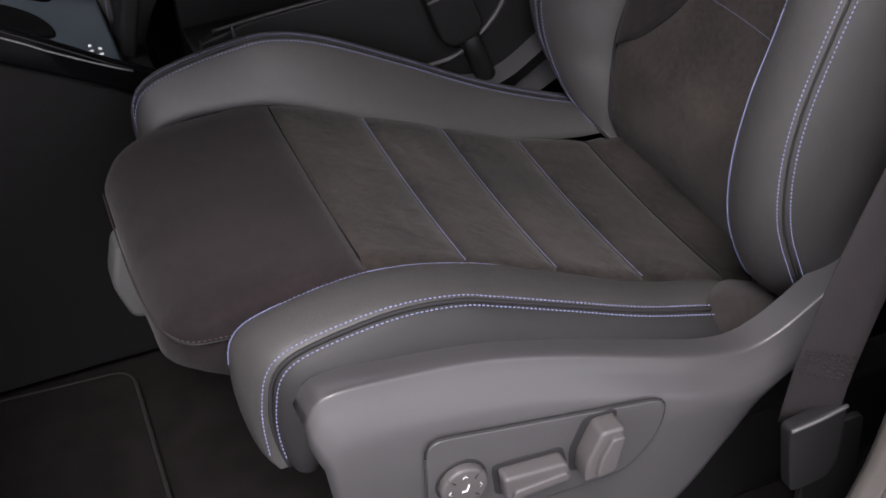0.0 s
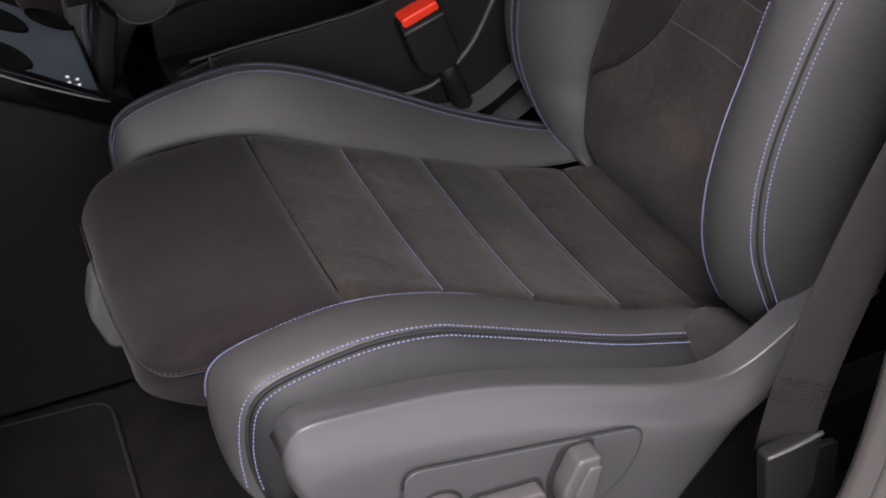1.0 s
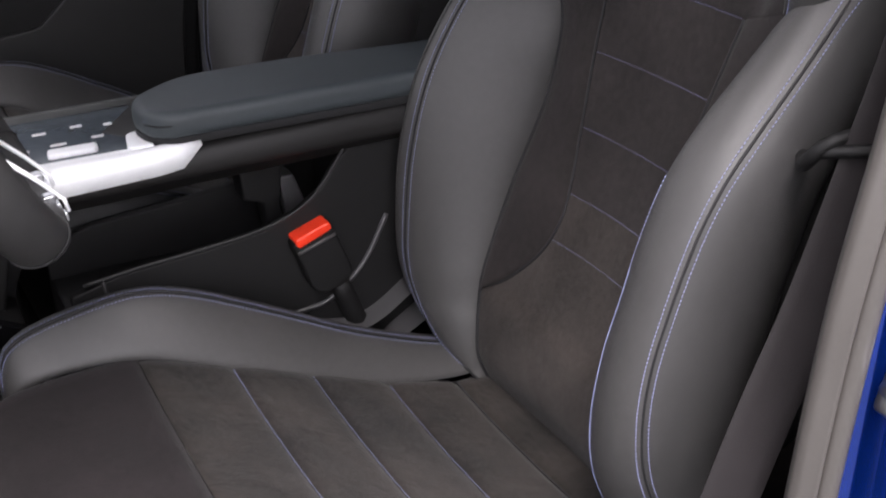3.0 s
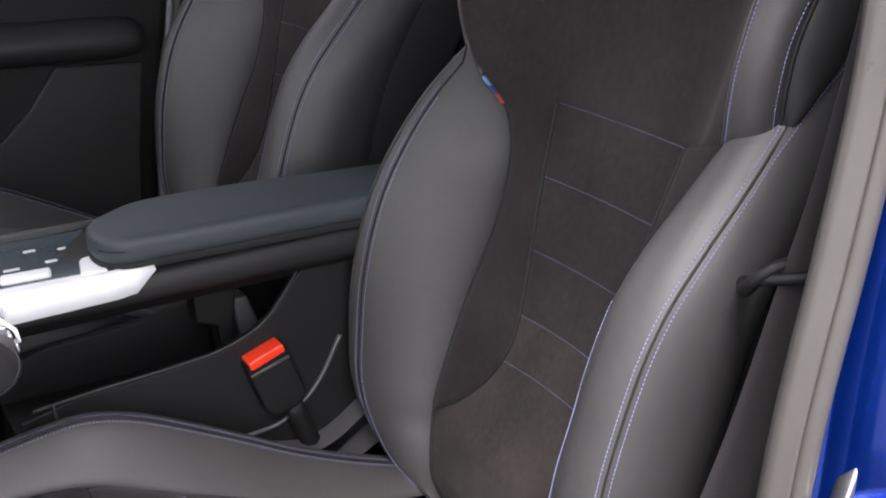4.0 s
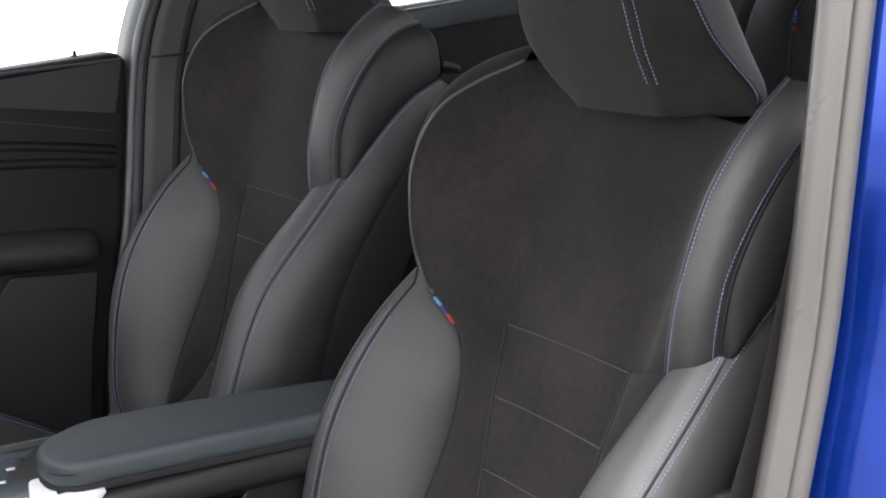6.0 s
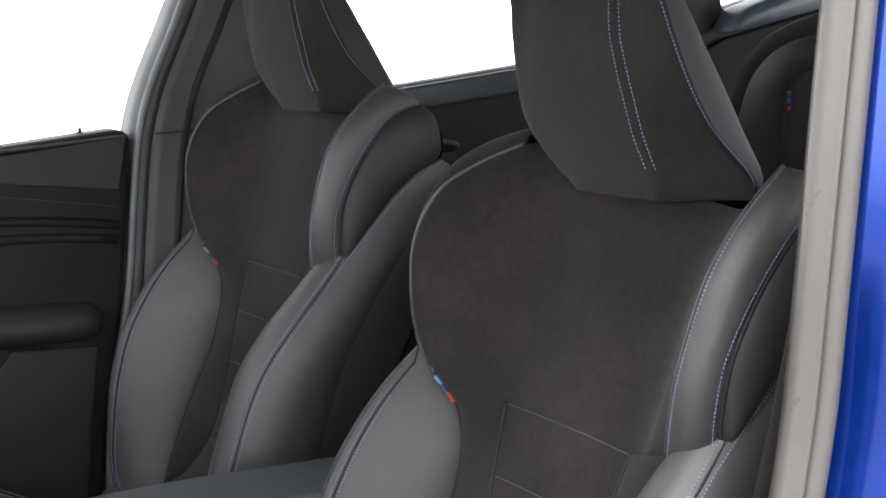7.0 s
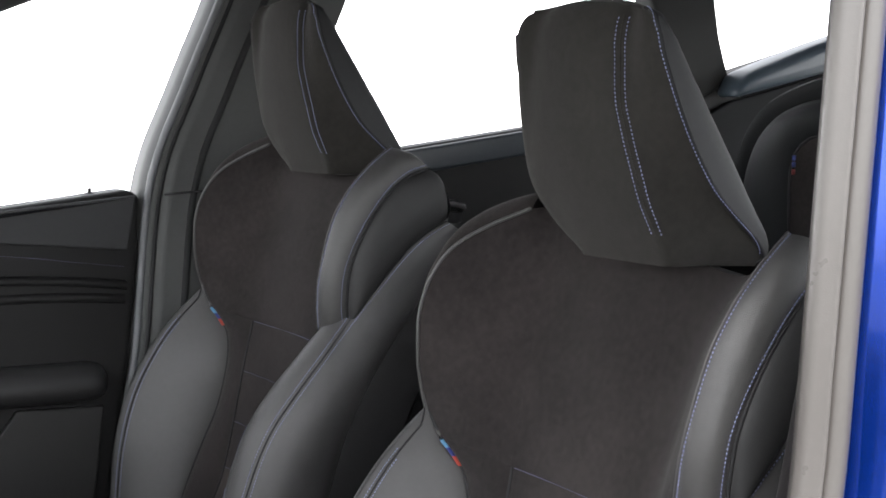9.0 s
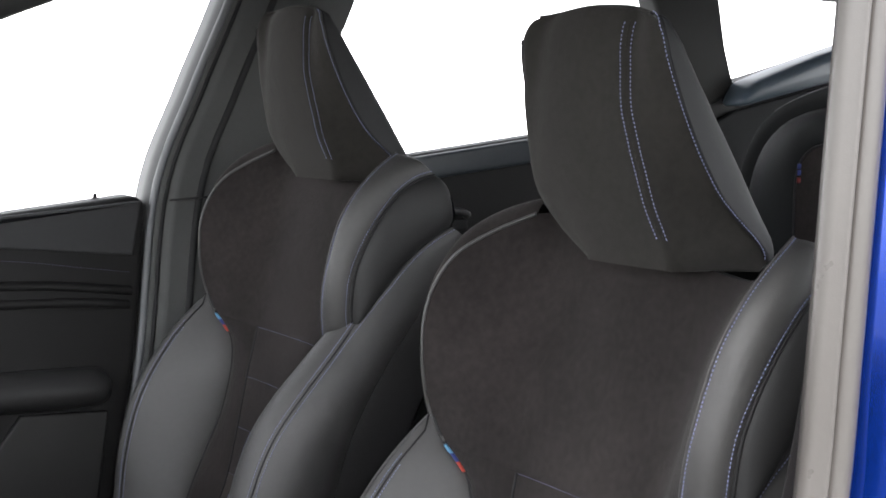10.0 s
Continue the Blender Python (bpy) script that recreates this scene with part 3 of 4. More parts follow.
    rows = []
    for i, (a, q, b) in enumerate(zip(far_rim, core, near_rim)):
        sink = 0.004 * min(1.0, i / 9) - 0.001
        dip, p = (i / (n - 1)) ** 3, Vector((q.x, -q.y, q.z))
        row = [a, a.lerp(q, 0.45) + Vector((sink, 0, 0)), q, Vector((q.x + 0.003, 0, q.z - 0.018 * dip)), p + Vector((0, 0, -0.048 * dip)), b.lerp(p, 0.45) + Vector((sink, 0, -0.040 * dip)), b]
        rows.append(curve(row, 40))
    rows.insert(0, [q + Vector((0.006, 0, -0.010)) for q in rows[0]])
    top_edge = curve(rows[-1][::-3] + [rows[-1][0]], 30)
    part("upper_back_panel", grid(rows), SUEDE_SIDE, s, "dark suede upper back panel")
    seam(s, "panel_seam", [q + Vector((0.0004, 0, 0)) for q in upper[:24]], 0.0007, SUEDE_SIDE)
    # far bolster
    fade = lambda u: 0.014 * min(1.0, (1 - u) / 0.40)
    swell = lambda u: 0.032 * min(1.0, 0.35 + (1 - u) / 0.4)
    part("back_bolster", patch(c["bside"], c["bcrest_f"], fade, 16, 0.003, out=(-1, -0.5, 0.2)), LEATHER, s, "grey leather backrest bolster")
    part("back_bolster_side", patch(c["bcrest_f"], c["bouter_f"], swell, 14, 0.004, out=(-0.4, 1, 0)), LEATHER, s, "grey leather bolster side")
    out_f = (-1, -0.5, 0.2)
    seam(s, "back_seam", surf(c["bcrest_f"], c["bside"], fade, 0.003, 0.017, out_f), 0.0013)
    seam(s, "back_seam", c["bside"], 0.0022)
    thread(s, surf(c["bcrest_f"], c["bside"], fade, 0.003, 0.0125, out_f)[:82])
    thread(s, surf(c["bcrest_f"], c["bside"], fade, 0.003, 0.0215, out_f)[:80])
    # near bolster
    valley = c["valley_n"]
    flank = lambda u: 0.024 if u < 0.55 else 0.024 - 0.018 * min((u - 0.55) / 0.3, 1)
    part("back_bolster", patch(valley, c["ridge_n"], 0.004, 12, 0.003, out=(-0.5, 1, 0)), LEATHER, s)
    part("back_bolster", patch(c["ridge_n"], c["bcrest_n"], 0.012, 16, 0.0015, out=(-1, -0.3, 0.2)), LEATHER, s, "grey leather backrest bolster")
    # flank and reach darken rearwards: shade put into the leather's colour
    part("back_bolster_side", patch(c["crest_full"], c["bouter_n"], flank, 18, 0.0015, out=(-0.4, -1, 0)), LEATHER_SHADED, s, "grey leather bolster side")
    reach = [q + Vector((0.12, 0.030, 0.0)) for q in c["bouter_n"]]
    part("back_bolster_side", patch(c["bouter_n"], reach, 0.004, 8, 0.001, out=(0, -1, 0)), LEATHER_DARK, s, "leather flank of the backrest, darkened for shade")
    seam(s, "back_seam", c["bcrest_n"], 0.0013)
    seam(s, "back_seam", c["bcrest_up"], 0.0013)
    thread(s, surf(c["bcrest_n"], c["ridge_n"], 0.012, 0.0015, 0.0045, (-1, -0.3, 0.2)))
    thread(s, surf(c["crest_full"], c["bouter_n"], flank, 0.0015, 0.0045, (-0.4, -1, 0)))
    thread(s, surf(c["ridge_n"], c["bcrest_n"], 0.012, 0.002, 0.003, (-1, -0.3, 0.2))[4:64])
    thread(s, surf(c["ridge_n"], c["bcrest_n"], 0.012, 0.002, 0.0075, (-1, -0.3, 0.2))[4:50])
    # shoulder wings
    for w1, w2, w3, side in ((c["wing_f"], c["wing2_f"], c["wing3_f"], 1), (c["wing_n"], c["wing2_n"], c["wing3_n"], -1)):
        part("shoulder_leather", patch(w1, w2, 0.012, 12, 0.004, out=(-0.3, side, 0.2)), LEATHER if side < 0 else SUEDE_SIDE, s, "shoulder strip of the backrest")
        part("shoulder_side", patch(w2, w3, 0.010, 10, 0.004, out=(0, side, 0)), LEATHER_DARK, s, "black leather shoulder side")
        seam(s, "shoulder_piping", w1, 0.0024 if side > 0 else 0.0014, LEATHER)
        seam(s, "shoulder_seam", w2, 0.0022)
        if side < 0:
            thread(s, surf(w1, w2, 0.012, 0.004, 0.0024, (-0.3, side, 0.2)))
            thread(s, surf(w2, w1, 0.012, 0.004, 0.006, (-0.3, side, 0.2)))
    part("shoulder_notch", patch(curve([c["ridge_n"][-1], (0.004, -0.235, 1.128), c["bcrest_n"][-1]], 12), curve([c["wing_n"][0] + Vector((0.02, 0.0, 0)), (0.03, -0.235, 1.128), c["wing2_n"][0] + Vector((0.03, 0, 0))], 12), 0.002, 6, 0.001, out=up), LEATHER_DARK, s)
    b = curve([c["wing3_n"][-1] + Vector((0.0, 0.004, -0.02)), (0.195, -0.190, 1.31), (0.20, -0.134, 1.31), (0.20, 0.0, 1.31), (0.20, 0.134, 1.31), c["wing3_f"][-1] + Vector((0, 0, -0.05))], 30)
    part("back_top", patch(top_edge, b, 0.0, 10, 0.001, out=up, ends=False), LEATHER_DARK, s, "black leather top of the backrest")
    # colour tag in the far seam
    tag = [q for q in c["bside"] if q.z > 1.05 and q.z < 1.088]
    tag = curve([q + Vector((-0.0022, -0.0024, 0.0)) for q in tag], 28)
    for a, b, mat in ((2, 9, TAG_BLUE), (9, 17, TAG_NAVY), (17, 26, TAG_RED)):
        seg = list(reversed(tag))[a:b + 1]
        rows = [[q + Vector(d) for d in ((-0.0030, -0.0015, 0.0), (-0.0038, 0.0, 0.0008), (-0.002, 0.0018, 0.002), (0.002, 0.0018, 0.002), (0.002, -0.0015, 0.0))] for q in seg]
        part("tag_stripe", grid(rows, True, True), mat, s, "coloured stripe of a woven tag")
    # back shell
    rows = []
    for a, b in zip(c["bouter_f"][::6], reach[:90:6]):
        rows.append([a.lerp(b, k / 20) + Vector((0.004 + 0.06 * (1 - (k / 10 - 1) ** 2), 0, 0)) for k in range(21)])
    for a, b in zip(c["wing3_f"][12::5], c["wing3_n"][12::5]):
        rows.append([a.lerp(b, k / 20) + Vector((0.004 + 0.05 * (1 - (k / 10 - 1) ** 2), 0, 0)) for k in range(21)])
    part("back_shell", grid(rows), PLASTIC_DARK, s, "black plastic backrest shell")
    part("cushion_base", box(-0.56, -0.02, -0.235, 0.235, 0.45, 0.555, 0.03), PLASTIC_DARK, s)
    for y in (-0.2, 0.2):
        part("seat_rail", box(-0.55, 0.12, y - 0.025, y + 0.025, 0.328, 0.455, 0.01), PLASTIC_DARK, s)
    headrest(s)
    return s


def headrest(s):
    """A padded headrest: suede face with two flanks, leather cheeks behind them, two posts."""
    cy = 0.013
    zs = [1.332, 1.338, 1.346, 1.358, 1.372, 1.388, 1.405, 1.425, 1.45, 1.48, 1.51, 1.54, 1.56, 1.576, 1.585, 1.591, 1.596, 1.600, 1.602]
    shrink = [0.94, 0.97, 0.99, 1, 1, 1, 1, 1, 1, 1, 1, 1, 1.0, 0.995, 0.982, 0.962, 0.93, 0.88, 0.80]
    def keys(z):
        f = np.interp(z, [1.35, 1.40, 1.50, 1.58, 1.61], [0.062, 0.046, 0.036, 0.040, 0.050])
        b = np.interp(z, [1.332, 1.345, 1.362, 1.398, 1.457, 1.536, 1.584, 1.61], [0.198, 0.208, 0.209, 0.187, 0.151, 0.102, 0.075, 0.068])
        sx = np.interp(z, [1.332, 1.356, 1.387, 1.41, 1.441, 1.485, 1.533, 1.578, 1.61], [0.190, 0.168, 0.131, 0.107, 0.087, 0.066, 0.048, 0.041, 0.046])
        h = np.interp(z, [1.35, 1.42, 1.50, 1.61], [0.142, 0.140, 0.133, 0.120])
        return f, b, min(sx, b - 0.02), h
    def width_at(z):
        return float(np.interp(z, [1.33, 1.36, 1.407, 1.45, 1.49, 1.56, 1.585], [0.118, 0.112, 0.098, 0.083, 0.073, 0.066, 0.072]))
    front, rear, lines = [], [], {-1: [], 1: []}
    for z, k in zip(zs, shrink):
        f, b, sx, h = keys(z)
        mx = (f + b) / 2
        def at(x, y):
            fall = max(0.0, (z - 1.555) / 0.047) * ((y / 0.12) ** 2 * (0.015 if y < 0 else 0.007))
            return Vector((mx + (x - mx) * (0.45 + 0.55 * k), cy + y * k, z - fall))
        hw = width_at(z)
        half = [at(sx, -h), at(f + (sx - f) * 0.5, -hw - (h - hw) * 0.62), at(f + 0.006, -hw - 0.008), at(f, -hw + 0.012), at(f - 0.003, 0)]
        hf = h * 0.89 * float(np.interp(z, [1.332, 1.338, 1.346, 1.358, 1.372, 1.388, 1.405, 1.43], [0.12, 0.26, 0.42, 0.61, 0.76, 0.88, 0.95, 1.0]))
        other = [at(f, hf * 0.42), at(f + 0.006, hf * 0.72), at(f + (sx - f) * 0.35, hf * 0.93), at(sx, hf)]
        front.append(curve(half + other, 49))
        rh = [at(sx, -h), at((sx + b) / 2, -h * 0.97), at(b - 0.012, -h * 0.86), at(b, -h * 0.5), at(b + 0.002, 0)]
        ro = [at(b, hf * 0.5), at(b - 0.012, hf * 0.86), at((sx + b) / 2, hf * 0.97), at(sx, hf)]
        rear.append(curve(rh + ro, 49))
        for side in (-1, 1):
            lines[side].append(at(sx, -h if side < 0 else hf))
    front, rear = [[list(r) for r in zip(*[curve(col, 44) for col in zip(*rows)])] for rows in (front, rear)]
    part("headrest_face", grid(front), SUEDE_HEAD, s, "dark suede headrest face")
    part("headrest_back", grid(rear), CHEEK, s, "black leather headrest cheeks and back")
    for i, nm, rise in ((-1, "headrest_top", 0.003), (0, "headrest_base", -0.004)):
        a, b = front[i], rear[i]
        part(nm, grid([a] + [[p.lerp(q, k / 6) + Vector((0, 0, rise * math.sin(math.pi * k / 6))) for p, q in zip(a, b)] for k in range(1, 6)] + [b]), SUEDE_HEAD, s)
    for side in (-1, 1):
        ln = curve(lines[side][1:-1] if side < 0 else lines[side][1:-5], 50)
        seam(s, "headrest_seam", ln, 0.0028)
        if side < 0:
            thread(s, [q + Vector((-0.007, side * 0.0025, 0.004)) for q in ln])
        if side < 0:
            def on_face(d, lift):
                line = []
                for row in front[6:-3]:
                    y = cy - width_at(row[0].z) + d
                    near = [(p, q) for p, q in zip(row, row[1:]) if p.y <= y <= q.y]
                    if near:
                        p, q = near[0]
                        line.append(p.lerp(q, (y - p.y) / max(q.y - p.y, 1e-6)) + Vector((-0.9, -0.4, 0)) * lift)
                return curve(line[::3] + [line[-1]], 60)
            seam(s, "headrest_crease", on_face(0.0, 0.0), 0.0008, SUEDE_HEAD)
            thread(s, on_face(0.0055, 0.0007))
            thread(s, on_face(-0.0055, 0.0007))
        part("headrest_post", tube([Vector((0.14, cy + side * 0.06, 1.30)), Vector((0.13, cy + side * 0.06, 1.40))], 0.007, 12), STEEL, s)


driver = front_seat("dark grey leather and black suede sports seat with blue stitching", "front seats")
passenger = copy_thing(driver, pose(-0.002, 0.75, 0.06, 0, 0, 2))


# ---- driver seat: side covers and switches ----
def side_cover(s, side, x_off=0.0):
    """The moulded plastic cover beside the cushion, with its arm rising to the backrest hinge."""
    ridge = curve([(-0.622, 0.283, 0.700), (-0.604, 0.285, 0.724), (-0.540, 0.286, 0.722), (-0.468, 0.286, 0.711), (-0.393, 0.286, 0.687), (-0.300, 0.286, 0.650), (-0.235, 0.286, 0.630), (-0.195, 0.286, 0.635), (-0.15, 0.286, 0.662), (-0.09, 0.286, 0.705)], 60)
    inner = [q + Vector((0, -0.024, -0.008)) for q in ridge]
    ridge = [q + Vector((0, 0.009, -0.002)) for q in ridge]
    face = [q + Vector((0.0, 0.008, -0.016)) for q in ridge]
    waist = curve([(-0.615, 0.312, 0.665), (-0.598, 0.316, 0.672), (-0.535, 0.318, 0.672), (-0.465, 0.319, 0.664), (-0.39, 0.319, 0.645), (-0.30, 0.318, 0.615), (-0.225, 0.316, 0.592), (-0.175, 0.312, 0.605), (-0.125, 0.308, 0.640), (-0.07, 0.306, 0.685)], 60)
    low = curve([(-0.598, 0.306, 0.50), (-0.585, 0.310, 0.475), (-0.525, 0.313, 0.462), (-0.455, 0.314, 0.458), (-0.38, 0.313, 0.462), (-0.30, 0.312, 0.478), (-0.24, 0.308, 0.535), (-0.19, 0.305, 0.590), (-0.13, 0.302, 0.628), (-0.06, 0.300, 0.672)], 60)
    under = [q + Vector((0.01, -0.05, -0.004)) for q in low]
    rows = []
    for i in range(60):
        a, b = ridge[i], face[i]
        row = [inner[i], inner[i].lerp(a, 0.5) + Vector((0, 0, 0.0005)), a + Vector((0, -0.006, 0.0)), a + Vector((0, -0.002, 0.0)), a + Vector((0, -0.0006, -0.0002)), a + Vector((0, 0.0006, -0.0009)), a + Vector((0, 0.0014, -0.0026)), a + Vector((0, 0.0022, -0.0046)), b, b.lerp(waist[i], 0.5) + Vector((0, 0.003, 0)), waist[i]]
        row += [waist[i].lerp(low[i], v) + Vector((0, 0.002 * math.sin(math.pi * v), 0)) for v in (0.2, 0.5, 0.8, 0.93)] + [low[i], low[i] + Vector((0.002, -0.006, -0.004)), under[i]]
        rows.append([Vector((q.x, side * q.y, q.z)) for q in row])
    first = [q + Vector((0.012, -side * 0.02, 0)) for q in rows[0]]
    second = [q + Vector((0.02, -side * 0.06, 0)) for q in rows[0]]
    return part("side_cover", grid([second, first] + rows), PLASTIC, s, "grey moulded plastic side cover")


def rounded_poly(pts, r=0.012, n=5):
    """2D polygon with rounded corners."""
    out = []
    m = len(pts)
    for i in range(m):
        p, a, b = Vector(pts[i]), Vector(pts[i - 1]), Vector(pts[(i + 1) % m])
        ra = min(r, (a - p).length * 0.45, (b - p).length * 0.45)
        q0, q1 = p + (a - p).normalized() * ra, p + (b - p).normalized() * ra
        for k in range(n + 1):
            t = k / n
            v = q0 * (1 - t) ** 2 + p * 2 * t * (1 - t) + q1 * t * t
            out.append((v.x, v.y))
    return out


def controls(s):
    cover = side_cover(s, -1)
    outline = rounded_poly([(-0.5360, 0.6710), (-0.3170, 0.6310), (-0.3250, 0.5930), (-0.3550, 0.5610), (-0.5380, 0.5630)], 0.018)
    plate = part("control_panel", block(outline, -0.3195, -0.3235, 0.0012), PLASTIC, cover, "grey switch panel with a dark joint round it")
    loop = [Vector((x, -0.3212, z)) for x, z in outline]
    part("panel_joint", tube(loop + [loop[0]], 0.0017), DARK_SEAM, cover)
    # round lumbar switch
    cx, cz = -0.509, 0.618
    def disc(r, y0, y1, bev):
        return block([(cx + r * math.cos(2 * math.pi * k / 36), cz + r * math.sin(2 * math.pi * k / 36)) for k in range(36)], y0, y1, bev)
    part("knob_well", disc(0.0225, -0.3225, -0.3245, 0.0008), DARK_SEAM, cover)
    knob = part("round_switch", disc(0.0205, -0.3235, -0.3335, 0.003), PLASTIC_KEY, cover, "round four-way lumbar switch")
    for a in range(4):
        ang = math.pi / 2 * a
        c0 = Vector((cx + 0.0135 * math.cos(ang), -0.3342, cz + 0.0135 * math.sin(ang)))
        d = Vector((math.cos(ang), 0, math.sin(ang)))
        n = Vector((-d.z, 0, d.x))
        part("arrow_mark", tube([c0 + n * 0.0022 - d * 0.0010, c0 + d * 0.0010, c0 - n * 0.0022 - d * 0.0010], 0.0004, 5), PRINT, cover)
        e = Vector((math.cos(ang + math.pi / 4), 0, math.sin(ang + math.pi / 4)))
        part("switch_groove", tube([Vector((cx, -0.3338, cz)) + e * 0.012, Vector((cx, -0.3325, cz)) + e * 0.0200], 0.0007, 5), DARK_SEAM, cover)
    part("seat_mark", tube([Vector((cx - 0.0035, -0.3342, cz - 0.002)), Vector((cx + 0.001, -0.3342, cz - 0.002)), Vector((cx + 0.003, -0.3342, cz + 0.004))], 0.0008, 5), PRINT, cover)
    # cushion rocker
    well = rounded_poly([(-0.4825, 0.6240), (-0.4175, 0.6180), (-0.4120, 0.5900), (-0.4795, 0.5860)], 0.008)
    part("rocker_well", block(well, -0.3225, -0.3243, 0.0008), DARK_SEAM, cover)
    rocker = rounded_poly([(-0.4780, 0.6190), (-0.4200, 0.6140), (-0.4155, 0.5930), (-0.4750, 0.5900)], 0.006)
    part("cushion_switch", block(rocker, -0.323, -0.3395, 0.004), PLASTIC_KEY, cover, "grey sliding cushion switch")
    part("switch_ridge", block(rounded_poly([(-0.4690, 0.6040), (-0.4210, 0.6060), (-0.4185, 0.5960), (-0.4710, 0.5940)], 0.004), -0.336, -0.3425, 0.0022), PLASTIC_KEY, cover)
    # backrest lever
    well = rounded_poly([(-0.3990, 0.6430), (-0.3660, 0.6410), (-0.3760, 0.5860), (-0.4110, 0.5830), (-0.4120, 0.6110)], 0.008)
    part("lever_well", block(well, -0.3225, -0.3243, 0.0008), DARK_SEAM, cover)
    lever = rounded_poly([(-0.3920, 0.6400), (-0.3700, 0.6390), (-0.3780, 0.5910), (-0.4070, 0.5880), (-0.4060, 0.6090)], 0.006)
    part("backrest_switch", block(lever, -0.323, -0.345, 0.005), PLASTIC_KEY, cover, "grey tilting backrest switch")
    part("switch_ridge", block(rounded_poly([(-0.3840, 0.6330), (-0.3720, 0.6320), (-0.3800, 0.5960), (-0.3980, 0.5940), (-0.3950, 0.6110)], 0.004), -0.342, -0.349, 0.0025), PLASTIC_KEY, cover)


controls(driver)
for st in (driver, passenger):
    far = side_cover(st, 1)


# ---- belts and buckle ----
def ribbon(name, path, width, wdir, material, parent=None, thick=0.0016):
    rows = []
    for i, p in enumerate(path):
        d = (path[min(i + 1, len(path) - 1)] - path[max(i - 1, 0)]).normalized()
        w = (Vector(wdir) - d * Vector(wdir).dot(d)).normalized()
        n = d.cross(w)
        sec = []
        for u, v in ((-1, -0.4), (-0.97, -1), (-0.5, -1), (0, -1), (0.5, -1), (0.97, -1), (1, -0.4), (1, 0.4), (0.97, 1), (0.5, 1), (0, 1), (-0.5, 1), (-0.97, 1), (-1, 0.4)):
            sec.append(p + w * (width / 2 * u) + n * (thick / 2 * v))
        rows.append(sec)
    return part(name, grid(rows, True, True), material, parent)


def seat_belt():
    t = thing("seat_belt", "black woven seat belt hanging from the pillar to its floor anchor", "seat belt")
    path = curve([(-0.200, -0.362, 0.585), (-0.196, -0.363, 0.625), (-0.190, -0.364, 0.665), (-0.168, -0.362, 0.74), (-0.130, -0.358, 0.83), (-0.088, -0.355, 0.92), (-0.050, -0.352, 1.02), (-0.020, -0.354, 1.12), (0.005, -0.358, 1.25), (0.025, -0.362, 1.40), (0.04, -0.366, 1.55)], 70)
    ribbon("webbing", path, 0.048, (0.85, -0.5, -0.25), WEBBING, t)
    bm = bmesh.new()
    low, d = Vector((-0.1935, -0.3635, 0.642)), Vector((0.006, -0.001, 0.04)).normalized()
    w = (Vector((0.85, -0.5, -0.25)) - d * Vector((0.85, -0.5, -0.25)).dot(d)).normalized()
    n = d.cross(w)
    n = -n if n.y > 0 else n
    for r in range(6):
        for k in range(10):
            p = low + d * (0.0048 * r) + w * (-0.0205 + 0.0044 * k) + n * 0.0014
            tube([p, p + w * 0.0026 + d * (0.0014 if k % 2 else -0.0014)], 0.0008, 5, bm)
    part("belt_stitching", bm, WEBBING, t, "sewn stitch rows of the belt loop")["kind"] = "stuff"
    sleeve = block(rounded_poly([(-0.230, 0.603), (-0.172, 0.612), (-0.170, 0.545), (-0.180, 0.525), (-0.218, 0.522), (-0.222, 0.545)], 0.008), -0.3625, -0.378, 0.003)
    part("anchor_sleeve", sleeve, PLASTIC_DARK, t, "black plastic anchor sleeve")
    part("sleeve_lip", tube(curve([(-0.229, -0.378, 0.603), (-0.20, -0.379, 0.607), (-0.173, -0.378, 0.611)], 10), 0.0022), PLASTIC, t)
    part("anchor_bracket", block(rounded_poly([(-0.185, 0.56), (-0.125, 0.56), (-0.11, 0.33), (-0.18, 0.33)], 0.01), -0.345, -0.353, 0.002), PLASTIC_DARK, t)
    return t


def belt_guide(s):
    arm = curve([(-0.022, -0.248, 1.006), (-0.050, -0.288, 1.014), (-0.068, -0.306, 1.020), (-0.076, -0.320, 1.031), (-0.073, -0.330, 1.044), (-0.060, -0.336, 1.050), (-0.035, -0.341, 1.050), (-0.005, -0.345, 1.047)], 24)
    g = part("belt_guide", tube(arm, lambda u: 0.0068 - 0.0010 * u, 10), PLASTIC_DARK, s, "black plastic belt guide hook")
    part("guide_lip", tube(curve([(-0.074, -0.328, 1.038), (-0.060, -0.348, 1.043), (-0.035, -0.362, 1.044), (-0.008, -0.366, 1.042)], 12), 0.0052, 8), PLASTIC_DARK, g)


def buckle(y, dx=0.0, dz=0.0):
    t = thing("belt_buckle", "black seat belt buckle with a bright red release button", "belt buckle", "buckles")
    body = part("buckle_body", block(rounded_poly([(-0.300, 0.757), (-0.247, 0.774), (-0.222, 0.705), (-0.232, 0.689), (-0.262, 0.680), (-0.277, 0.690)], 0.007), y - 0.015, y + 0.017, 0.004), PLASTIC_DARK, t)
    red = block(rounded_poly([(-0.298, 0.763), (-0.252, 0.779), (-0.248, 0.768), (-0.293, 0.751)], 0.004), y - 0.0175, y + 0.012, 0.003)
    part("release_button", red, RED, t, "bright red release button")
    part("buckle_slot", tube([Vector((-0.294, y - 0.0155, 0.744)), Vector((-0.244, y - 0.0155, 0.760))], 0.0022), PLASTIC_KEY, t)
    part("stalk", tube(curve([(-0.240, y, 0.69), (-0.215, y + 0.002, 0.62), (-0.19, y - 0.004, 0.50), (-0.18, y - 0.02, 0.42), (-0.18, y - 0.03, 0.34)], 18), 0.014, 8), PLASTIC_DARK, t)
    t.matrix_world = pose(dx, 0, dz)
    return t


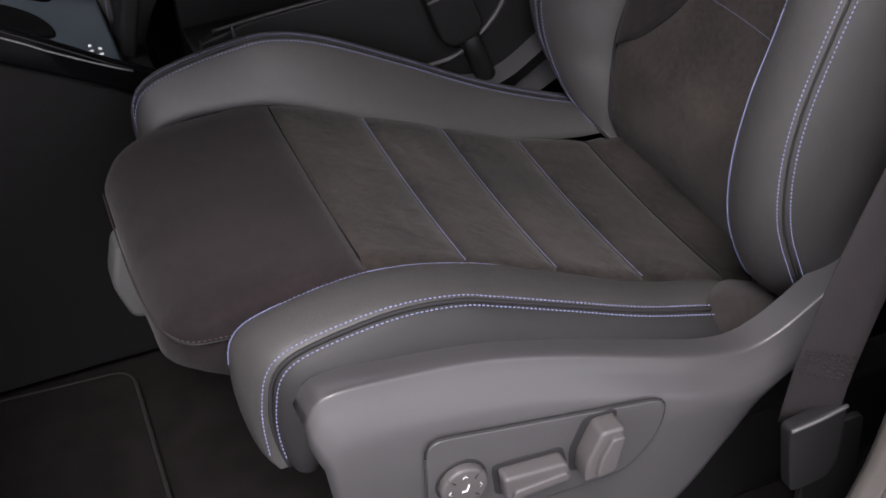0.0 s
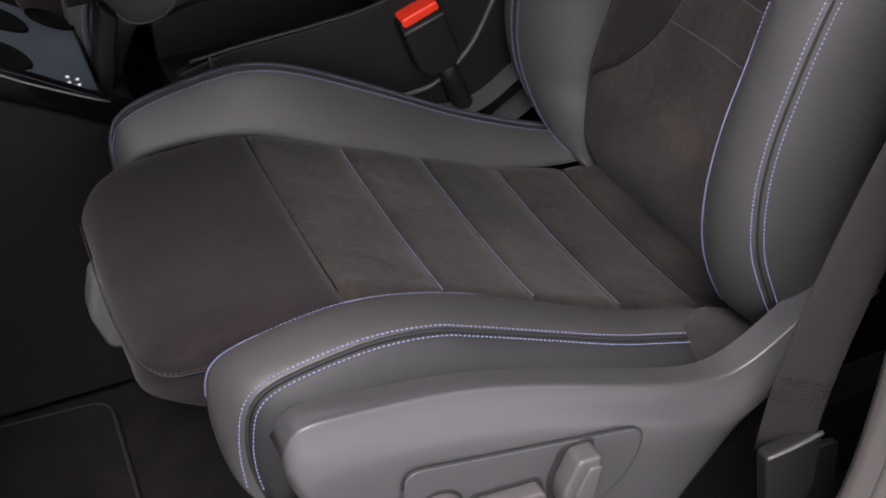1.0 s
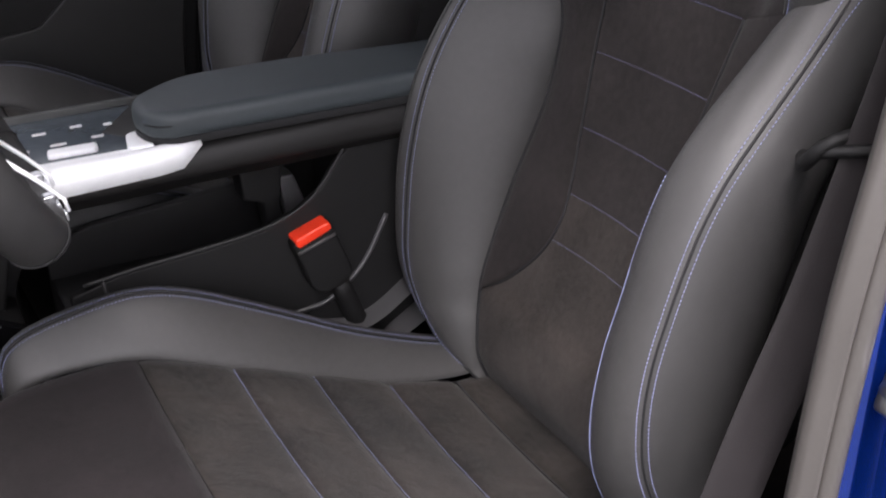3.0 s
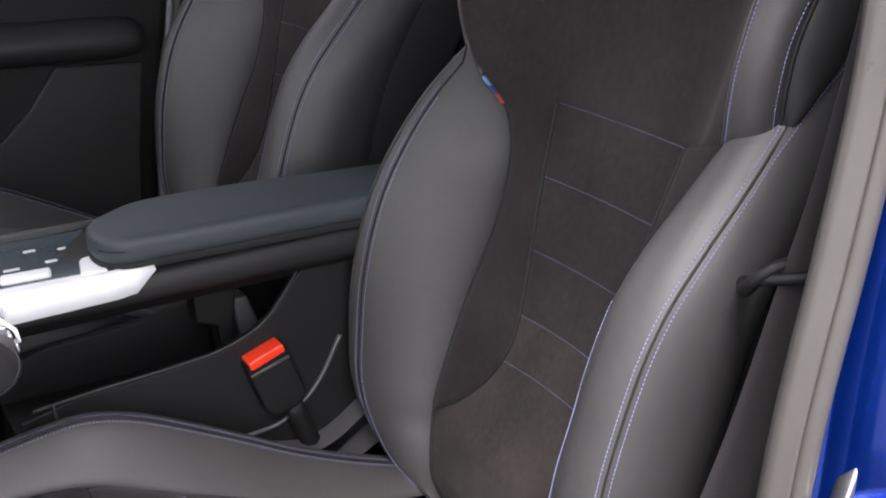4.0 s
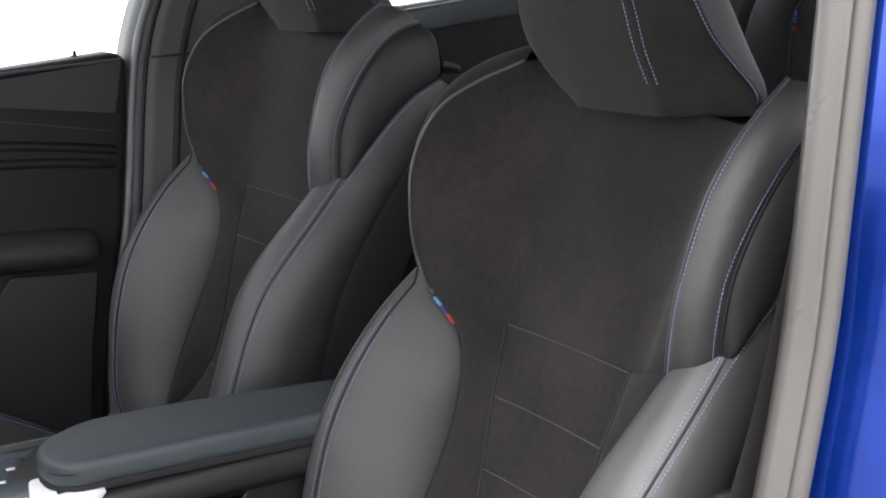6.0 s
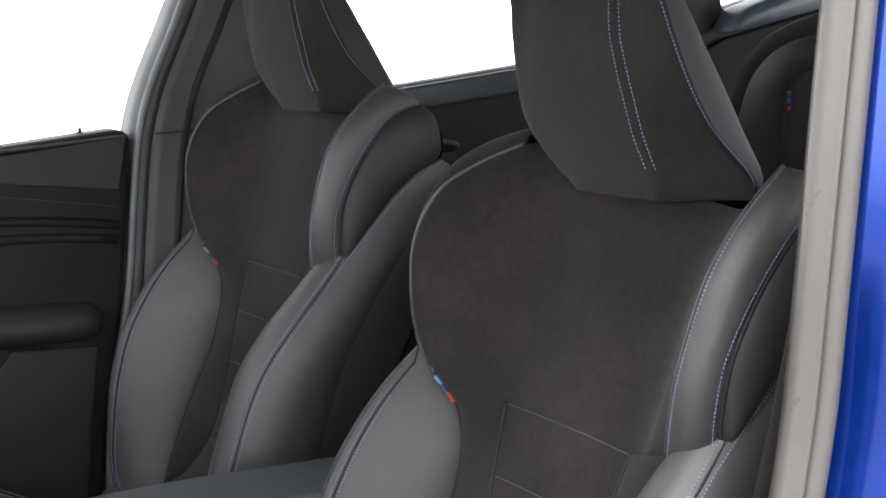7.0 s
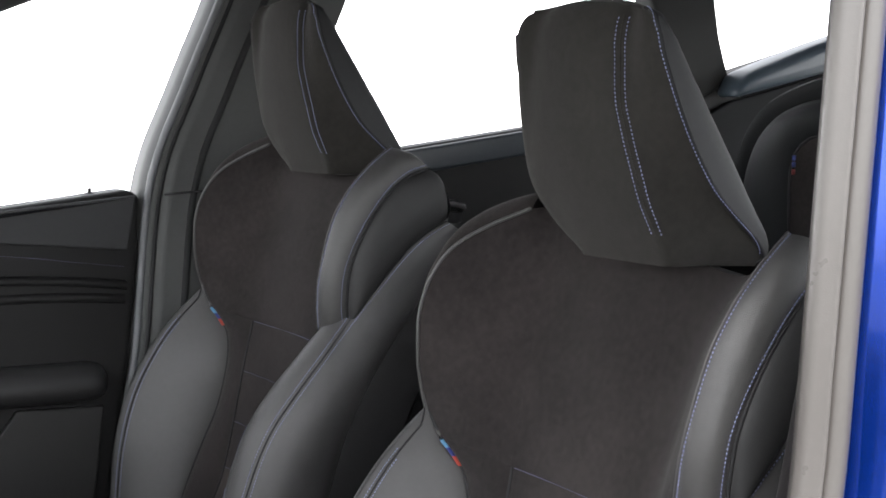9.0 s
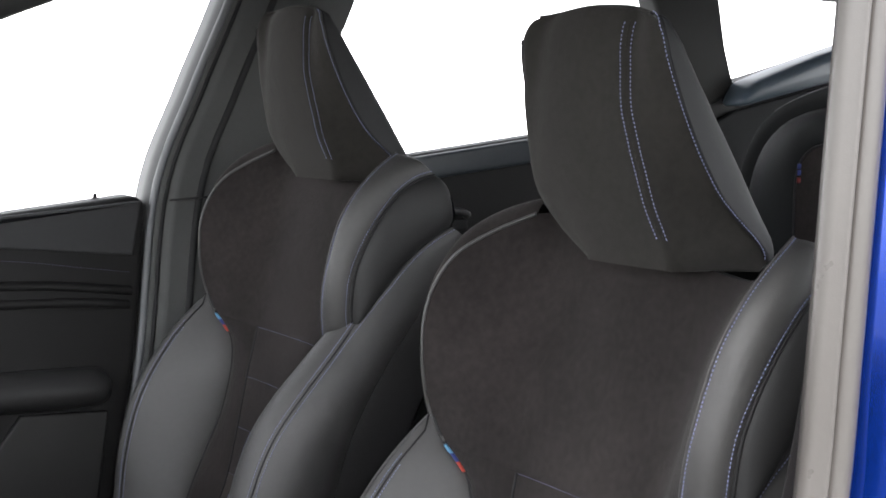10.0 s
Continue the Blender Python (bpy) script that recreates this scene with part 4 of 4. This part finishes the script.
seat_belt()
belt_guide(driver)
buckle(0.285)


# ---- centre console ----
def console():
    low = thing("lower_console", "black lower centre console with an open storage tray", "console")
    side = [(-0.56, 0.33), (-0.56, 0.745), (-0.50, 0.760), (-0.40, 0.766), (-0.325, 0.774), (-0.28, 0.790), (-0.25, 0.812), (-0.228, 0.842), (-0.20, 0.872), (0.12, 0.872), (0.12, 0.33)]
    part("console_wall", block(side, 0.292, 0.306, 0.003), PLASTIC_DARK, low)
    part("console_wall", block(side, 0.444, 0.458, 0.003), PLASTIC_DARK, low)
    part("tray_floor", box(-0.56, 0.12, 0.306, 0.444, 0.33, 0.70, 0.004), PLASTIC_DARK, low)
    part("console_back", box(-0.20, 0.12, 0.306, 0.444, 0.70, 0.865, 0.004), PLASTIC_DARK, low)
    part("tray_rim", tube(curve([(-0.545, 0.2925, 0.757), (-0.475, 0.2925, 0.764), (-0.40, 0.2925, 0.769), (-0.325, 0.2925, 0.777), (-0.27, 0.2925, 0.798), (-0.235, 0.2925, 0.835), (-0.212, 0.2925, 0.868)], 40), 0.0026), LEATHER_DARK, low, "dark grey edge of the storage tray")
    part("tray_corner", tube([Vector((-0.523, 0.2915, 0.762)), Vector((-0.520, 0.2915, 0.735)), Vector((-0.515, 0.2915, 0.70))], 0.0022), LEATHER_DARK, low)
    # Added grey tube: low ridge and the painted highlight curving up the wall
    part("side_rib_highlight", tube(curve([(-0.36, 0.2915, 0.640), (-0.30, 0.2915, 0.652), (-0.25, 0.2915, 0.660), (-0.20, 0.2915, 0.70), (-0.165, 0.2915, 0.76)], 24), 0.0035), PLASTIC, low)
    part("support_strut", block([(-0.277, 0.805), (-0.256, 0.805), (-0.222, 0.70), (-0.262, 0.70)], 0.37, 0.40, 0.004), PLASTIC, low, "grey strut under the floating console")
    part("support_bracket", block([(-0.330, 0.845), (-0.268, 0.845), (-0.278, 0.775), (-0.266, 0.70), (-0.292, 0.70), (-0.300, 0.775), (-0.326, 0.785)], 0.365, 0.40, 0.004), PLASTIC_DARK, low)

    up = thing("floating_console", "dark floating centre console with bright silver trim", "console")
    rows = []
    for x, z0, z1 in ((-0.66, 0.866, 0.896), (-0.57, 0.868, 0.899), (-0.50, 0.869, 0.901), (-0.40, 0.871, 0.904), (-0.30, 0.872, 0.906), (-0.15, 0.873, 0.909), (0.05, 0.874, 0.909), (0.13, 0.874, 0.909)):
        rows.append([Vector((x, y, z)) for y, z in ((0.315, z0 - 0.026), (0.300, z0 - 0.022), (0.280, z0 - 0.004), (0.271, z0), (0.268, z0 + 0.008), (0.270, z1 - 0.006), (0.276, z1), (0.375, z1 + 0.002), (0.470, z1), (0.478, z1 - 0.006), (0.482, z0 + 0.01), (0.478, z0), (0.44, z0 - 0.026))])
    part("console_body", grid(rows, True, True), CONSOLE, up)
    # silver blade along the side
    blade = []
    for k in range(12):
        x = -0.655 + 0.258 * k / 11
        top = np.interp(x, [-0.655, -0.397], [0.907, 0.911])
        bot = np.interp(x, [-0.655, -0.423, -0.397], [0.876, 0.883, 0.909])
        blade.append([Vector((x, 0.276, top + 0.003)), Vector((x, 0.268, top)), Vector((x, 0.2635, bot)), Vector((x, 0.272, bot - 0.001)), Vector((x, 0.284, top - 0.004))])
    part("silver_blade", grid(blade, True, True), SILVER, up, "bright brushed silver trim blade")
    part("silver_pad", block(rounded_poly([(-0.475, 0.284), (-0.400, 0.284), (-0.400, 0.300), (-0.425, 0.335), (-0.465, 0.335)], 0.01), 0.898, 0.913, 0.003, "z"), SILVER, up, "silver finger pad before the armrest")
    part("silver_strip", block(rounded_poly([(-0.64, 0.286), (-0.475, 0.284), (-0.47, 0.300), (-0.64, 0.304)], 0.004), 0.894, 0.907, 0.002, "z"), SILVER, up)
    part("silver_strip", block(rounded_poly([(-0.64, 0.458), (-0.40, 0.458), (-0.40, 0.464), (-0.64, 0.464)], 0.002), 0.892, 0.911, 0.002, "z"), PILLAR, up, "dull satin edge strip")
    deck = part("switch_deck", block(rounded_poly([(-0.64, 0.306), (-0.47, 0.302), (-0.46, 0.34), (-0.42, 0.345), (-0.40, 0.455), (-0.64, 0.455)], 0.008), 0.893, 0.9035, 0.002, "z"), GLOSS_GREY, up, "glossy dark switch deck")
    for x, y, l in ((-0.60, 0.40, 0.018), (-0.575, 0.355, 0.014), (-0.548, 0.405, 0.016), (-0.535, 0.36, 0.018), (-0.505, 0.41, 0.014), (-0.49, 0.365, 0.014), (-0.47, 0.40, 0.010)):
        part("switch_mark", box(x - l / 2, x + l / 2, y - 0.003, y + 0.003, 0.902, 0.9046, 0.0008, 1), PRINT, deck)
    part("gear_toggle", block(rounded_poly([(-0.555, 0.318), (-0.50, 0.316), (-0.497, 0.336), (-0.552, 0.338)], 0.006), 0.90, 0.909, 0.003, "z"), SILVER, up, "silver gear toggle")

    arm = thing("armrest", "padded dark leather armrest lid on the console", "armrest")
    outline = rounded_poly([(-0.450, 0.268), (0.14, 0.262), (0.14, 0.366), (-0.10, 0.384), (-0.25, 0.402), (-0.385, 0.402), (-0.460, 0.345)], 0.035, 8)
    part("armrest_pad", block(outline, 0.917, 0.949, 0.013, "z", 5), ARM_LEATHER, arm)
    part("armrest_base", block([(x * 0.995 - 0.001, 0.335 + (y - 0.335) * 0.95) for x, y in outline], 0.909, 0.919, 0.002, "z"), DARK_SEAM, arm)
    ridge = curve([(-0.452, 0.290, 0.934), (-0.440, 0.2745, 0.934), (-0.42, 0.2695, 0.9345), (-0.30, 0.2680, 0.9355), (-0.15, 0.2665, 0.937), (0.10, 0.2645, 0.937)], 60)
    part("armrest_seam", tube(ridge, 0.0011), DARK_SEAM, arm)
    part("stitching", stitches([q + Vector((0, 0.0016, 0.0032)) for q in ridge], r=0.0005), THREAD_DIM, arm, "row of dark blue stitches")


GLOSS_GREY = shader("gloss_deck", (0.060, 0.073, 0.086), 0.16, vary=0.2, vary_size=8)
CONSOLE = shader("console_plastic", (0.0150, 0.0143, 0.0142), 0.5, spec=0.35, vary=0.1, vary_size=9, bump=0.2, grain_size=1000)
ARM_LEATHER = shader("armrest_leather", (0.042, 0.051, 0.056), 0.50, spec=0.45, vary=0.08, vary_size=9, bump=0.3, grain_size=900, cells=True)
SATIN = shader("satin_blue_grey", (0.050, 0.065, 0.078), 0.35, vary=0.18, vary_size=10)
console()


def front_shelf():
    """The sloping front end of the console with cup holders, in front of the driver's knee."""
    t = thing("front_console", "glossy dark front console with printed symbols and cup holders", "console")
    prof = [(-1.10, 1.00), (-0.762, 0.812), (-0.727, 0.791), (-0.696, 0.772), (-0.659, 0.749), (-0.62, 0.728), (-0.60, 0.716), (-0.60, 0.686), (-0.643, 0.707), (-0.72, 0.749), (-0.772, 0.776), (-1.10, 0.95)]
    part("console_frame", block(prof, 0.284, 0.300, 0.003), PIANO, t, "glossy black frame with a bright edge")
    part("bright_edge", tube(curve([(-1.0, 0.2832, 0.935), (-0.765, 0.2832, 0.804), (-0.73, 0.2832, 0.783), (-0.693, 0.2832, 0.762), (-0.655, 0.2832, 0.742), (-0.64, 0.2836, 0.735)], 30), 0.0012), PALE, t, "thin bright edge line")
    top = [(-1.10, 0.990), (-0.765, 0.806), (-0.722, 0.782), (-0.698, 0.766), (-0.648, 0.738), (-0.640, 0.70), (-1.10, 0.86)]
    deck = part("shelf", block(top, 0.300, 0.520, 0.004), SATIN, t, "satin blue-grey shelf")
    def on(x):
        return float(np.interp(x, [-1.10, -0.765, -0.722, -0.698, -0.648], [0.990, 0.806, 0.782, 0.766, 0.738]))
    # flat discs; the wells' dark depth is only their black colour
    for x, y, r in ((-0.745, 0.338, 0.036), (-0.735, 0.452, 0.034), (-0.672, 0.505, 0.026)):
        bm = bmesh.new()
        ring = [[Vector((x + q * math.cos(2 * math.pi * k / 28), y + q * math.sin(2 * math.pi * k / 28), on(x + q * math.cos(2 * math.pi * k / 28)) + h)) for k in range(28)] for q, h in ((r * 1.04, -0.001), (r * 1.02, 0.0025), (r * 0.98, 0.003), (r * 0.95, 0.0014), (r * 0.5, 0.0013), (r * 0.01, 0.0013))]
        part("cup_well", grid(ring, True), WELL_SHADE, deck, "flat black disc for the shaded cup well")
    for i in range(2):
        for j in range(2):
            x, y = -0.6765 + 0.010 * i, 0.328 - 0.015 * j
            part("symbol_mark", box(x - 0.0022, x + 0.0022, y - 0.0026, y + 0.0026, on(x) - 0.0004, on(x) + 0.0011, 0.0004, 1), PRINT, deck)
    part("shelf_side", block([(-1.10, 0.34), (-0.61, 0.34), (-0.605, 0.684), (-0.643, 0.704), (-0.72, 0.746), (-0.772, 0.773), (-1.10, 0.946)], 0.290, 0.455, 0.006), KNEE, t, "dark grey knee panel")
    part("shelf_end", block([(-0.665, 0.60), (-0.645, 0.60), (-0.60, 0.78), (-0.62, 0.80)], 0.40, 0.45, 0.006), PLASTIC_DARK, t)


KNEE = shader("knee_panel", (0.0088, 0.0086, 0.0088), 0.8, spec=0.10, vary=0.12, vary_size=6, bump=0.3, grain_size=900, cells=True)
front_shelf()


# ---- steering wheel and dashboard ----
def steering_wheel():
    t = thing("steering_wheel", "black leather steering wheel with thin silver spoke inlays", "steering wheel")
    centre, r = Vector((-0.694, 0.0, 1.136)), 0.180
    u, v = Vector((0, 1, 0)), Vector((0.44, 0, -0.898)).normalized()
    ring = []
    for k in range(72):
        a = 2 * math.pi * k / 72
        p = centre + r * (math.sin(a) * u + math.cos(a) * v * (0.965 if math.cos(a) > 0.9 else 1.0))
        out = (p - centre).normalized()
        n = u.cross(v)
        ring.append([p + 0.0185 * math.cos(b) * out + 0.024 * math.sin(b) * n for b in [2 * math.pi * j / 16 for j in range(16)]])
    part("rim", grid(ring + [ring[0]], True), WHEEL, t, "black leather rim")
    n = u.cross(v)
    for a in (0.62, -0.62):
        p = centre + r * (math.sin(a) * u + math.cos(a) * v)
        out = (p - centre).normalized()
        loop = [p + 0.0192 * math.cos(b) * out + 0.0248 * math.sin(b) * n for b in [2 * math.pi * j / 20 for j in range(21)]]
        part("rim_seam", tube(loop, 0.0009, 5), LEATHER_DARK, t)
    part("hub", tube([centre + n * 0.03, centre + n * 0.005, centre - n * 0.035], lambda s: 0.075 - 0.01 * s, 28), PLASTIC_DARK, t)
    for a, w in ((0.0, 0.030), (1.45, 0.032), (-1.45, 0.032)):
        d = math.sin(a) * u + math.cos(a) * v
        e = n.cross(d)
        rows = [[centre + d * q + e * w * x * f + n * y for x, y in ((-1, 0.0), (-0.8, 0.010), (0.8, 0.010), (1, 0.0), (0.8, -0.012), (-0.8, -0.012))] for q, f in ((0.06, 1.2), (0.11, 1.0), (0.165, 0.9))]
        spoke = part("spoke", grid(rows, True, True), PLASTIC_DARK, t)
        if a == 0.0:
            for sgn in (-1, 1):
                part("spoke_inlay", tube([Vector((-0.634, sgn * 0.030, 1.042)), Vector((-0.612, sgn * 0.030, 1.020)), Vector((-0.595, sgn * 0.030, 1.001)), Vector((-0.593, sgn * 0.030, 0.990))], 0.0019, 8), SILVER, spoke, "silver inlay")
                for k, (x, z) in enumerate(((-0.606, 1.002), (-0.602, 0.994), (-0.598, 0.985))):
                    part("spoke_button", block(rounded_poly([(x - 0.005, z + 0.0035), (x + 0.004, z + 0.0045), (x + 0.005, z - 0.0035), (x - 0.004, z - 0.0045)], 0.002), sgn * 0.020, sgn * 0.031, 0.0015), STEEL, spoke, "small chrome button")
    part("column", tube([centre + n * 0.03, centre + n * 0.25 + Vector((0, 0, -0.03))], 0.045, 16), PLASTIC_DARK, t)
    stalk = part("stalk", tube([centre + n * 0.07 + u * 0.03, centre + n * 0.075 + u * 0.17 + v * 0.05], 0.010, 10), PLASTIC_DARK, t)
    return t


steering_wheel()


def dashboard():
    t = thing("dashboard", "black dashboard across the front of the cabin", "dashboard")
    part("dash_body", block(rounded([(-1.60, 0.60), (-1.05, 0.58), (-0.98, 0.72), (-0.96, 0.95), (-1.00, 1.12), (-1.15, 1.20), (-1.60, 1.16)]), -0.40, 1.14, 0.02), PLASTIC_DARK, t)
    part("knee_bolster", block(rounded([(-1.30, 0.36), (-1.18, 0.36), (-1.02, 0.60), (-1.10, 0.66), (-1.30, 0.62)]), -0.40, 0.27, 0.02), KNEE, t)


dashboard()


# ---- floor things ----
def floor_mat():
    t = thing("floor_mat", "black carpet floor mat with a brown piped edge", "floor mat")
    out = rounded_poly([(-1.25, -0.24), (-0.726, -0.24), (-0.725, 0.266), (-1.25, 0.30)], 0.03, 6)
    part("mat_body", block(out, 0.330, 0.341, 0.004, "z"), CARPET, t)
    loop = [Vector((x, y, 0.338)) for x, y in out]
    part("mat_piping", tube(loop + [loop[0]], 0.0035, 8), MAT_EDGE, t, "brown-black piped edge")


MAT_EDGE = shader("mat_edge", (0.006, 0.0045, 0.0043), 0.85, vary=0.2, vary_size=30)
floor_mat()


def floor_hump():
    setting("trim_tunnel", block([(-1.6, 0.32), (-0.56, 0.32), (-0.56, 0.40), (-1.6, 0.44)], 0.40, 0.62, 0.03), CARPET, "black carpeted tunnel side", "tunnel")


floor_hump()
part("rail_cap", block(rounded_poly([(-0.725, 0.600), (-0.712, 0.645), (-0.690, 0.650), (-0.66, 0.60), (-0.675, 0.548), (-0.712, 0.552)], 0.012), 0.085, 0.125, 0.008), PILLAR, driver, "pale grey plastic cap under the thigh support")


# ---- far door furniture, pillar belt, rear seat ----
def far_door():
    a = bpy.data.objects["door_1"]
    rows = []
    for x, s in ((-1.0, 1), (-0.6, 1), (-0.40, 1), (-0.25, 1), (-0.195, 0.98), (-0.175, 0.90), (-0.163, 0.72), (-0.158, 0.45)):
        zc = np.interp(x, [-1.0, -0.33, -0.16], [1.03, 1.013, 1.010])
        rows.append([Vector((x, 1.10 - 0.055 * s * max(0.0, math.sin(b)) - 0.0 if math.sin(b) > 0 else 1.103, zc + 0.036 * s * math.cos(b))) for b in [math.pi * k / 12 for k in range(13)] + [math.pi + 0.4, 2 * math.pi - 0.4]])
    part("armrest", grid(rows, True, True), LEATHER_DARK, a, "black padded armrest")
    p = bpy.data.objects["door_2"]
    part("door_handle", tube(curve([(0.535, 1.098, 1.298), (0.545, 1.085, 1.304), (0.565, 1.080, 1.304), (0.592, 1.082, 1.297), (0.60, 1.098, 1.292)], 16), 0.007, 8), PLASTIC, p)
    part("handle_cup", box(0.53, 0.60, 1.092, 1.108, 1.262, 1.285, 0.004), DARK_SEAM, p)
    k = a
    part("lock_pin", tube([Vector((-0.166, 1.135, 1.315)), Vector((-0.166, 1.135, 1.340)), Vector((-0.166, 1.135, 1.350))], lambda s: 0.0042 - 0.001 * s, 10), PLASTIC_DARK, k)
    part("pin_collar", tube([Vector((-0.166, 1.135, 1.330)), Vector((-0.166, 1.135, 1.3425))], 0.008, 12), PLASTIC, k)
    setting("trim_belt", grid([[q + Vector((0, a_, b_)) for a_, b_ in ((0.012, 0.010), (-0.010, 0.004), (-0.012, -0.006), (0.012, -0.012))] for q in curve([(-1.2, 1.098, 1.215), (-0.6, 1.098, 1.20), (-0.33, 1.098, 1.198), (-0.20, 1.098, 1.189), (-0.115, 1.098, 1.178)], 30)], True, True), PLASTIC_DARK, "black moulded ledge across the door panel", "trim strip")
    setting("trim_ledge", grid([[q + Vector((0, a_, b_)) for a_, b_ in ((0.012, 0.012), (-0.004, 0.006), (-0.006, -0.006), (0.012, -0.012))] for q in curve([(-1.2, 1.098, 1.185), (-0.6, 1.098, 1.165), (-0.33, 1.098, 1.165), (-0.20, 1.098, 1.160), (-0.118, 1.098, 1.152)], 30)], True, True), PLASTIC_DARK, "black moulded ledge below the stitching", "trim strip")
    setting("trim_stitching", stitches(curve([(-0.6, 1.0985, 1.262), (-0.33, 1.0985, 1.240), (-0.20, 1.0985, 1.222), (-0.115, 1.0985, 1.210)], 40), pitch=0.006, r=0.0005), THREAD_DIM, "blue stitching along the door panel", "stitching")
    setting("trim_pocket", block([(-0.80, 0.60), (-0.195, 0.60), (-0.18, 0.806), (-0.160, 0.964), (-0.312, 0.972), (-0.365, 0.90), (-0.425, 0.845), (-0.80, 0.80)], 1.088, 1.102, 0.006), DOOR_GREY, "dark grey lower door insert", "door insert")
    setting("trim_cap", block([(-1.2, 1.225), (-0.335, 1.262), (-0.112, 1.24), (-0.095, 1.338), (-0.335, 1.316), (-1.2, 1.20)], 1.092, 1.102, 0.004), DOOR_TOP, "black padded upper door panel", "door panel")
    # added strip; the sky's sheen on the door top is its colour
    setting("trim_sheen_rear", block([(0.18, 1.325), (0.75, 1.400), (1.05, 1.440), (1.18, 1.468), (1.19, 1.528), (1.05, 1.494), (0.75, 1.453), (0.462, 1.414), (0.18, 1.375)], 1.088, 1.1065, 0.008), REAR_SKY_SHEEN, "blue-grey band along the rear door top, for sky sheen", "door cap")


# Blue-grey stands in for sky reflected on the black door top
REAR_SKY_SHEEN = shader("rear_door_sky_sheen", (0.034, 0.041, 0.049), 0.38, spec=0.5, vary=0.1, vary_size=8, bump=0.2, grain_size=900)
DOOR_GREY = shader("door_insert", (0.0125, 0.0124, 0.0124), 0.6, spec=0.35, vary=0.1, vary_size=8, bump=0.3, grain_size=900, cells=True)
DOOR_TOP = shader("door_top", (0.026, 0.0265, 0.028), 0.65, spec=0.35, vary=0.1, vary_size=8, bump=0.3, grain_size=900, cells=True)
far_door()


# Dimmed copy of the tag red, for the shade on the rear seat
TAG_RED_SHADED = shader("tag_red_shaded", (0.16, 0.02, 0.02), 0.7, vary=0.06, vary_size=60)


def rear_seat():
    t = thing("bench_seat", "black rear bench seat with a small woven colour tag", "rear seat")
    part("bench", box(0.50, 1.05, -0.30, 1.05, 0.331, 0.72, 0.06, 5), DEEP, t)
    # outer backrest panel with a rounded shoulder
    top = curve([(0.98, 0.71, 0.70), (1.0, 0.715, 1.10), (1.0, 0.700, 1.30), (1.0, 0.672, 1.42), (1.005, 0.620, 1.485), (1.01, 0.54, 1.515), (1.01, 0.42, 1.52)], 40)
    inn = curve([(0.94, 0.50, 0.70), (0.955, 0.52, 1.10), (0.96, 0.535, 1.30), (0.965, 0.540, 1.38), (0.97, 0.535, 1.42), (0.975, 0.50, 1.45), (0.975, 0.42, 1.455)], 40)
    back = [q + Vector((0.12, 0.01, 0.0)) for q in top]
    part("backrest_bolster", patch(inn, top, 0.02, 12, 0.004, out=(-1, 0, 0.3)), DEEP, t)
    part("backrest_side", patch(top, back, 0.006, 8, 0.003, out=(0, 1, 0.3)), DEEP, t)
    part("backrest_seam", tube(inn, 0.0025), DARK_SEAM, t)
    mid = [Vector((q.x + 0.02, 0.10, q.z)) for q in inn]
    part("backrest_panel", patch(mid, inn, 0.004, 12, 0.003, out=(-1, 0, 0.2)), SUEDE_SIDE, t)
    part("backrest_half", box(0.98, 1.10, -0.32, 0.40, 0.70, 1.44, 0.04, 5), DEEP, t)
    # shade is put into the stripe colours: navy for blue, dimmed red
    for z, mat in ((1.412, TAG_NAVY), (1.400, TAG_NAVY), (1.386, TAG_RED_SHADED)):
        part("tag_stripe", box(0.955, 0.964, 0.526, 0.529, z - 0.005, z + 0.005, 0.001, 1), mat, t)
    s = thing("rear_side_bolster", "black padded panel between rear seat and door", "side bolster")
    rim = curve([(1.02, 0.80, 0.70), (1.04, 0.80, 1.20), (1.05, 0.76, 1.40), (1.06, 0.715, 1.495), (1.07, 0.62, 1.545), (1.08, 0.45, 1.585)], 40)
    rim2 = [q + Vector((0.14, 0.04, 0.012)) for q in rim]
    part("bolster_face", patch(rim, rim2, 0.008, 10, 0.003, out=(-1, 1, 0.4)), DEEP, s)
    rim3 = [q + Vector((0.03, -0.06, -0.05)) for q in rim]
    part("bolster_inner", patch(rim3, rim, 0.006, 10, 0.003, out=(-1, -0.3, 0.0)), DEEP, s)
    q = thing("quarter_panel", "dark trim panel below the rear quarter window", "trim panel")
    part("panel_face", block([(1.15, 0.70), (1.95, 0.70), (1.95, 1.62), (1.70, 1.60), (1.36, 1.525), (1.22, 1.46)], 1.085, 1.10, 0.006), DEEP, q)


rear_seat()


def striker():
    t = thing("door_striker", "bright zinc door striker bolted to the blue jamb", "door striker")
    b = Vector((-0.085, -0.447, 0.925))
    part("striker_plate", block(rounded_poly([(b.x - 0.03, b.z - 0.045), (b.x + 0.045, b.z - 0.045), (b.x + 0.045, b.z + 0.035), (b.x - 0.005, b.z + 0.035)], 0.012), -0.446, -0.462, 0.003), STEEL, t)
    part("striker_loop", tube(curve([(b.x - 0.025, -0.455, b.z - 0.02), (b.x - 0.035, -0.475, b.z - 0.015), (b.x - 0.035, -0.50, b.z - 0.01), (b.x - 0.01, -0.51, b.z - 0.005), (b.x + 0.02, -0.50, b.z), (b.x + 0.03, -0.46, b.z + 0.005)], 24), 0.0065, 10), STEEL, t)
    for dx, dz in ((0.02, 0.015), (0.025, -0.03)):
        part("bolt", tube([Vector((b.x + dx, -0.46, b.z + dz)), Vector((b.x + dx, -0.468, b.z + dz))], 0.011, 6), STEEL, t)


striker()
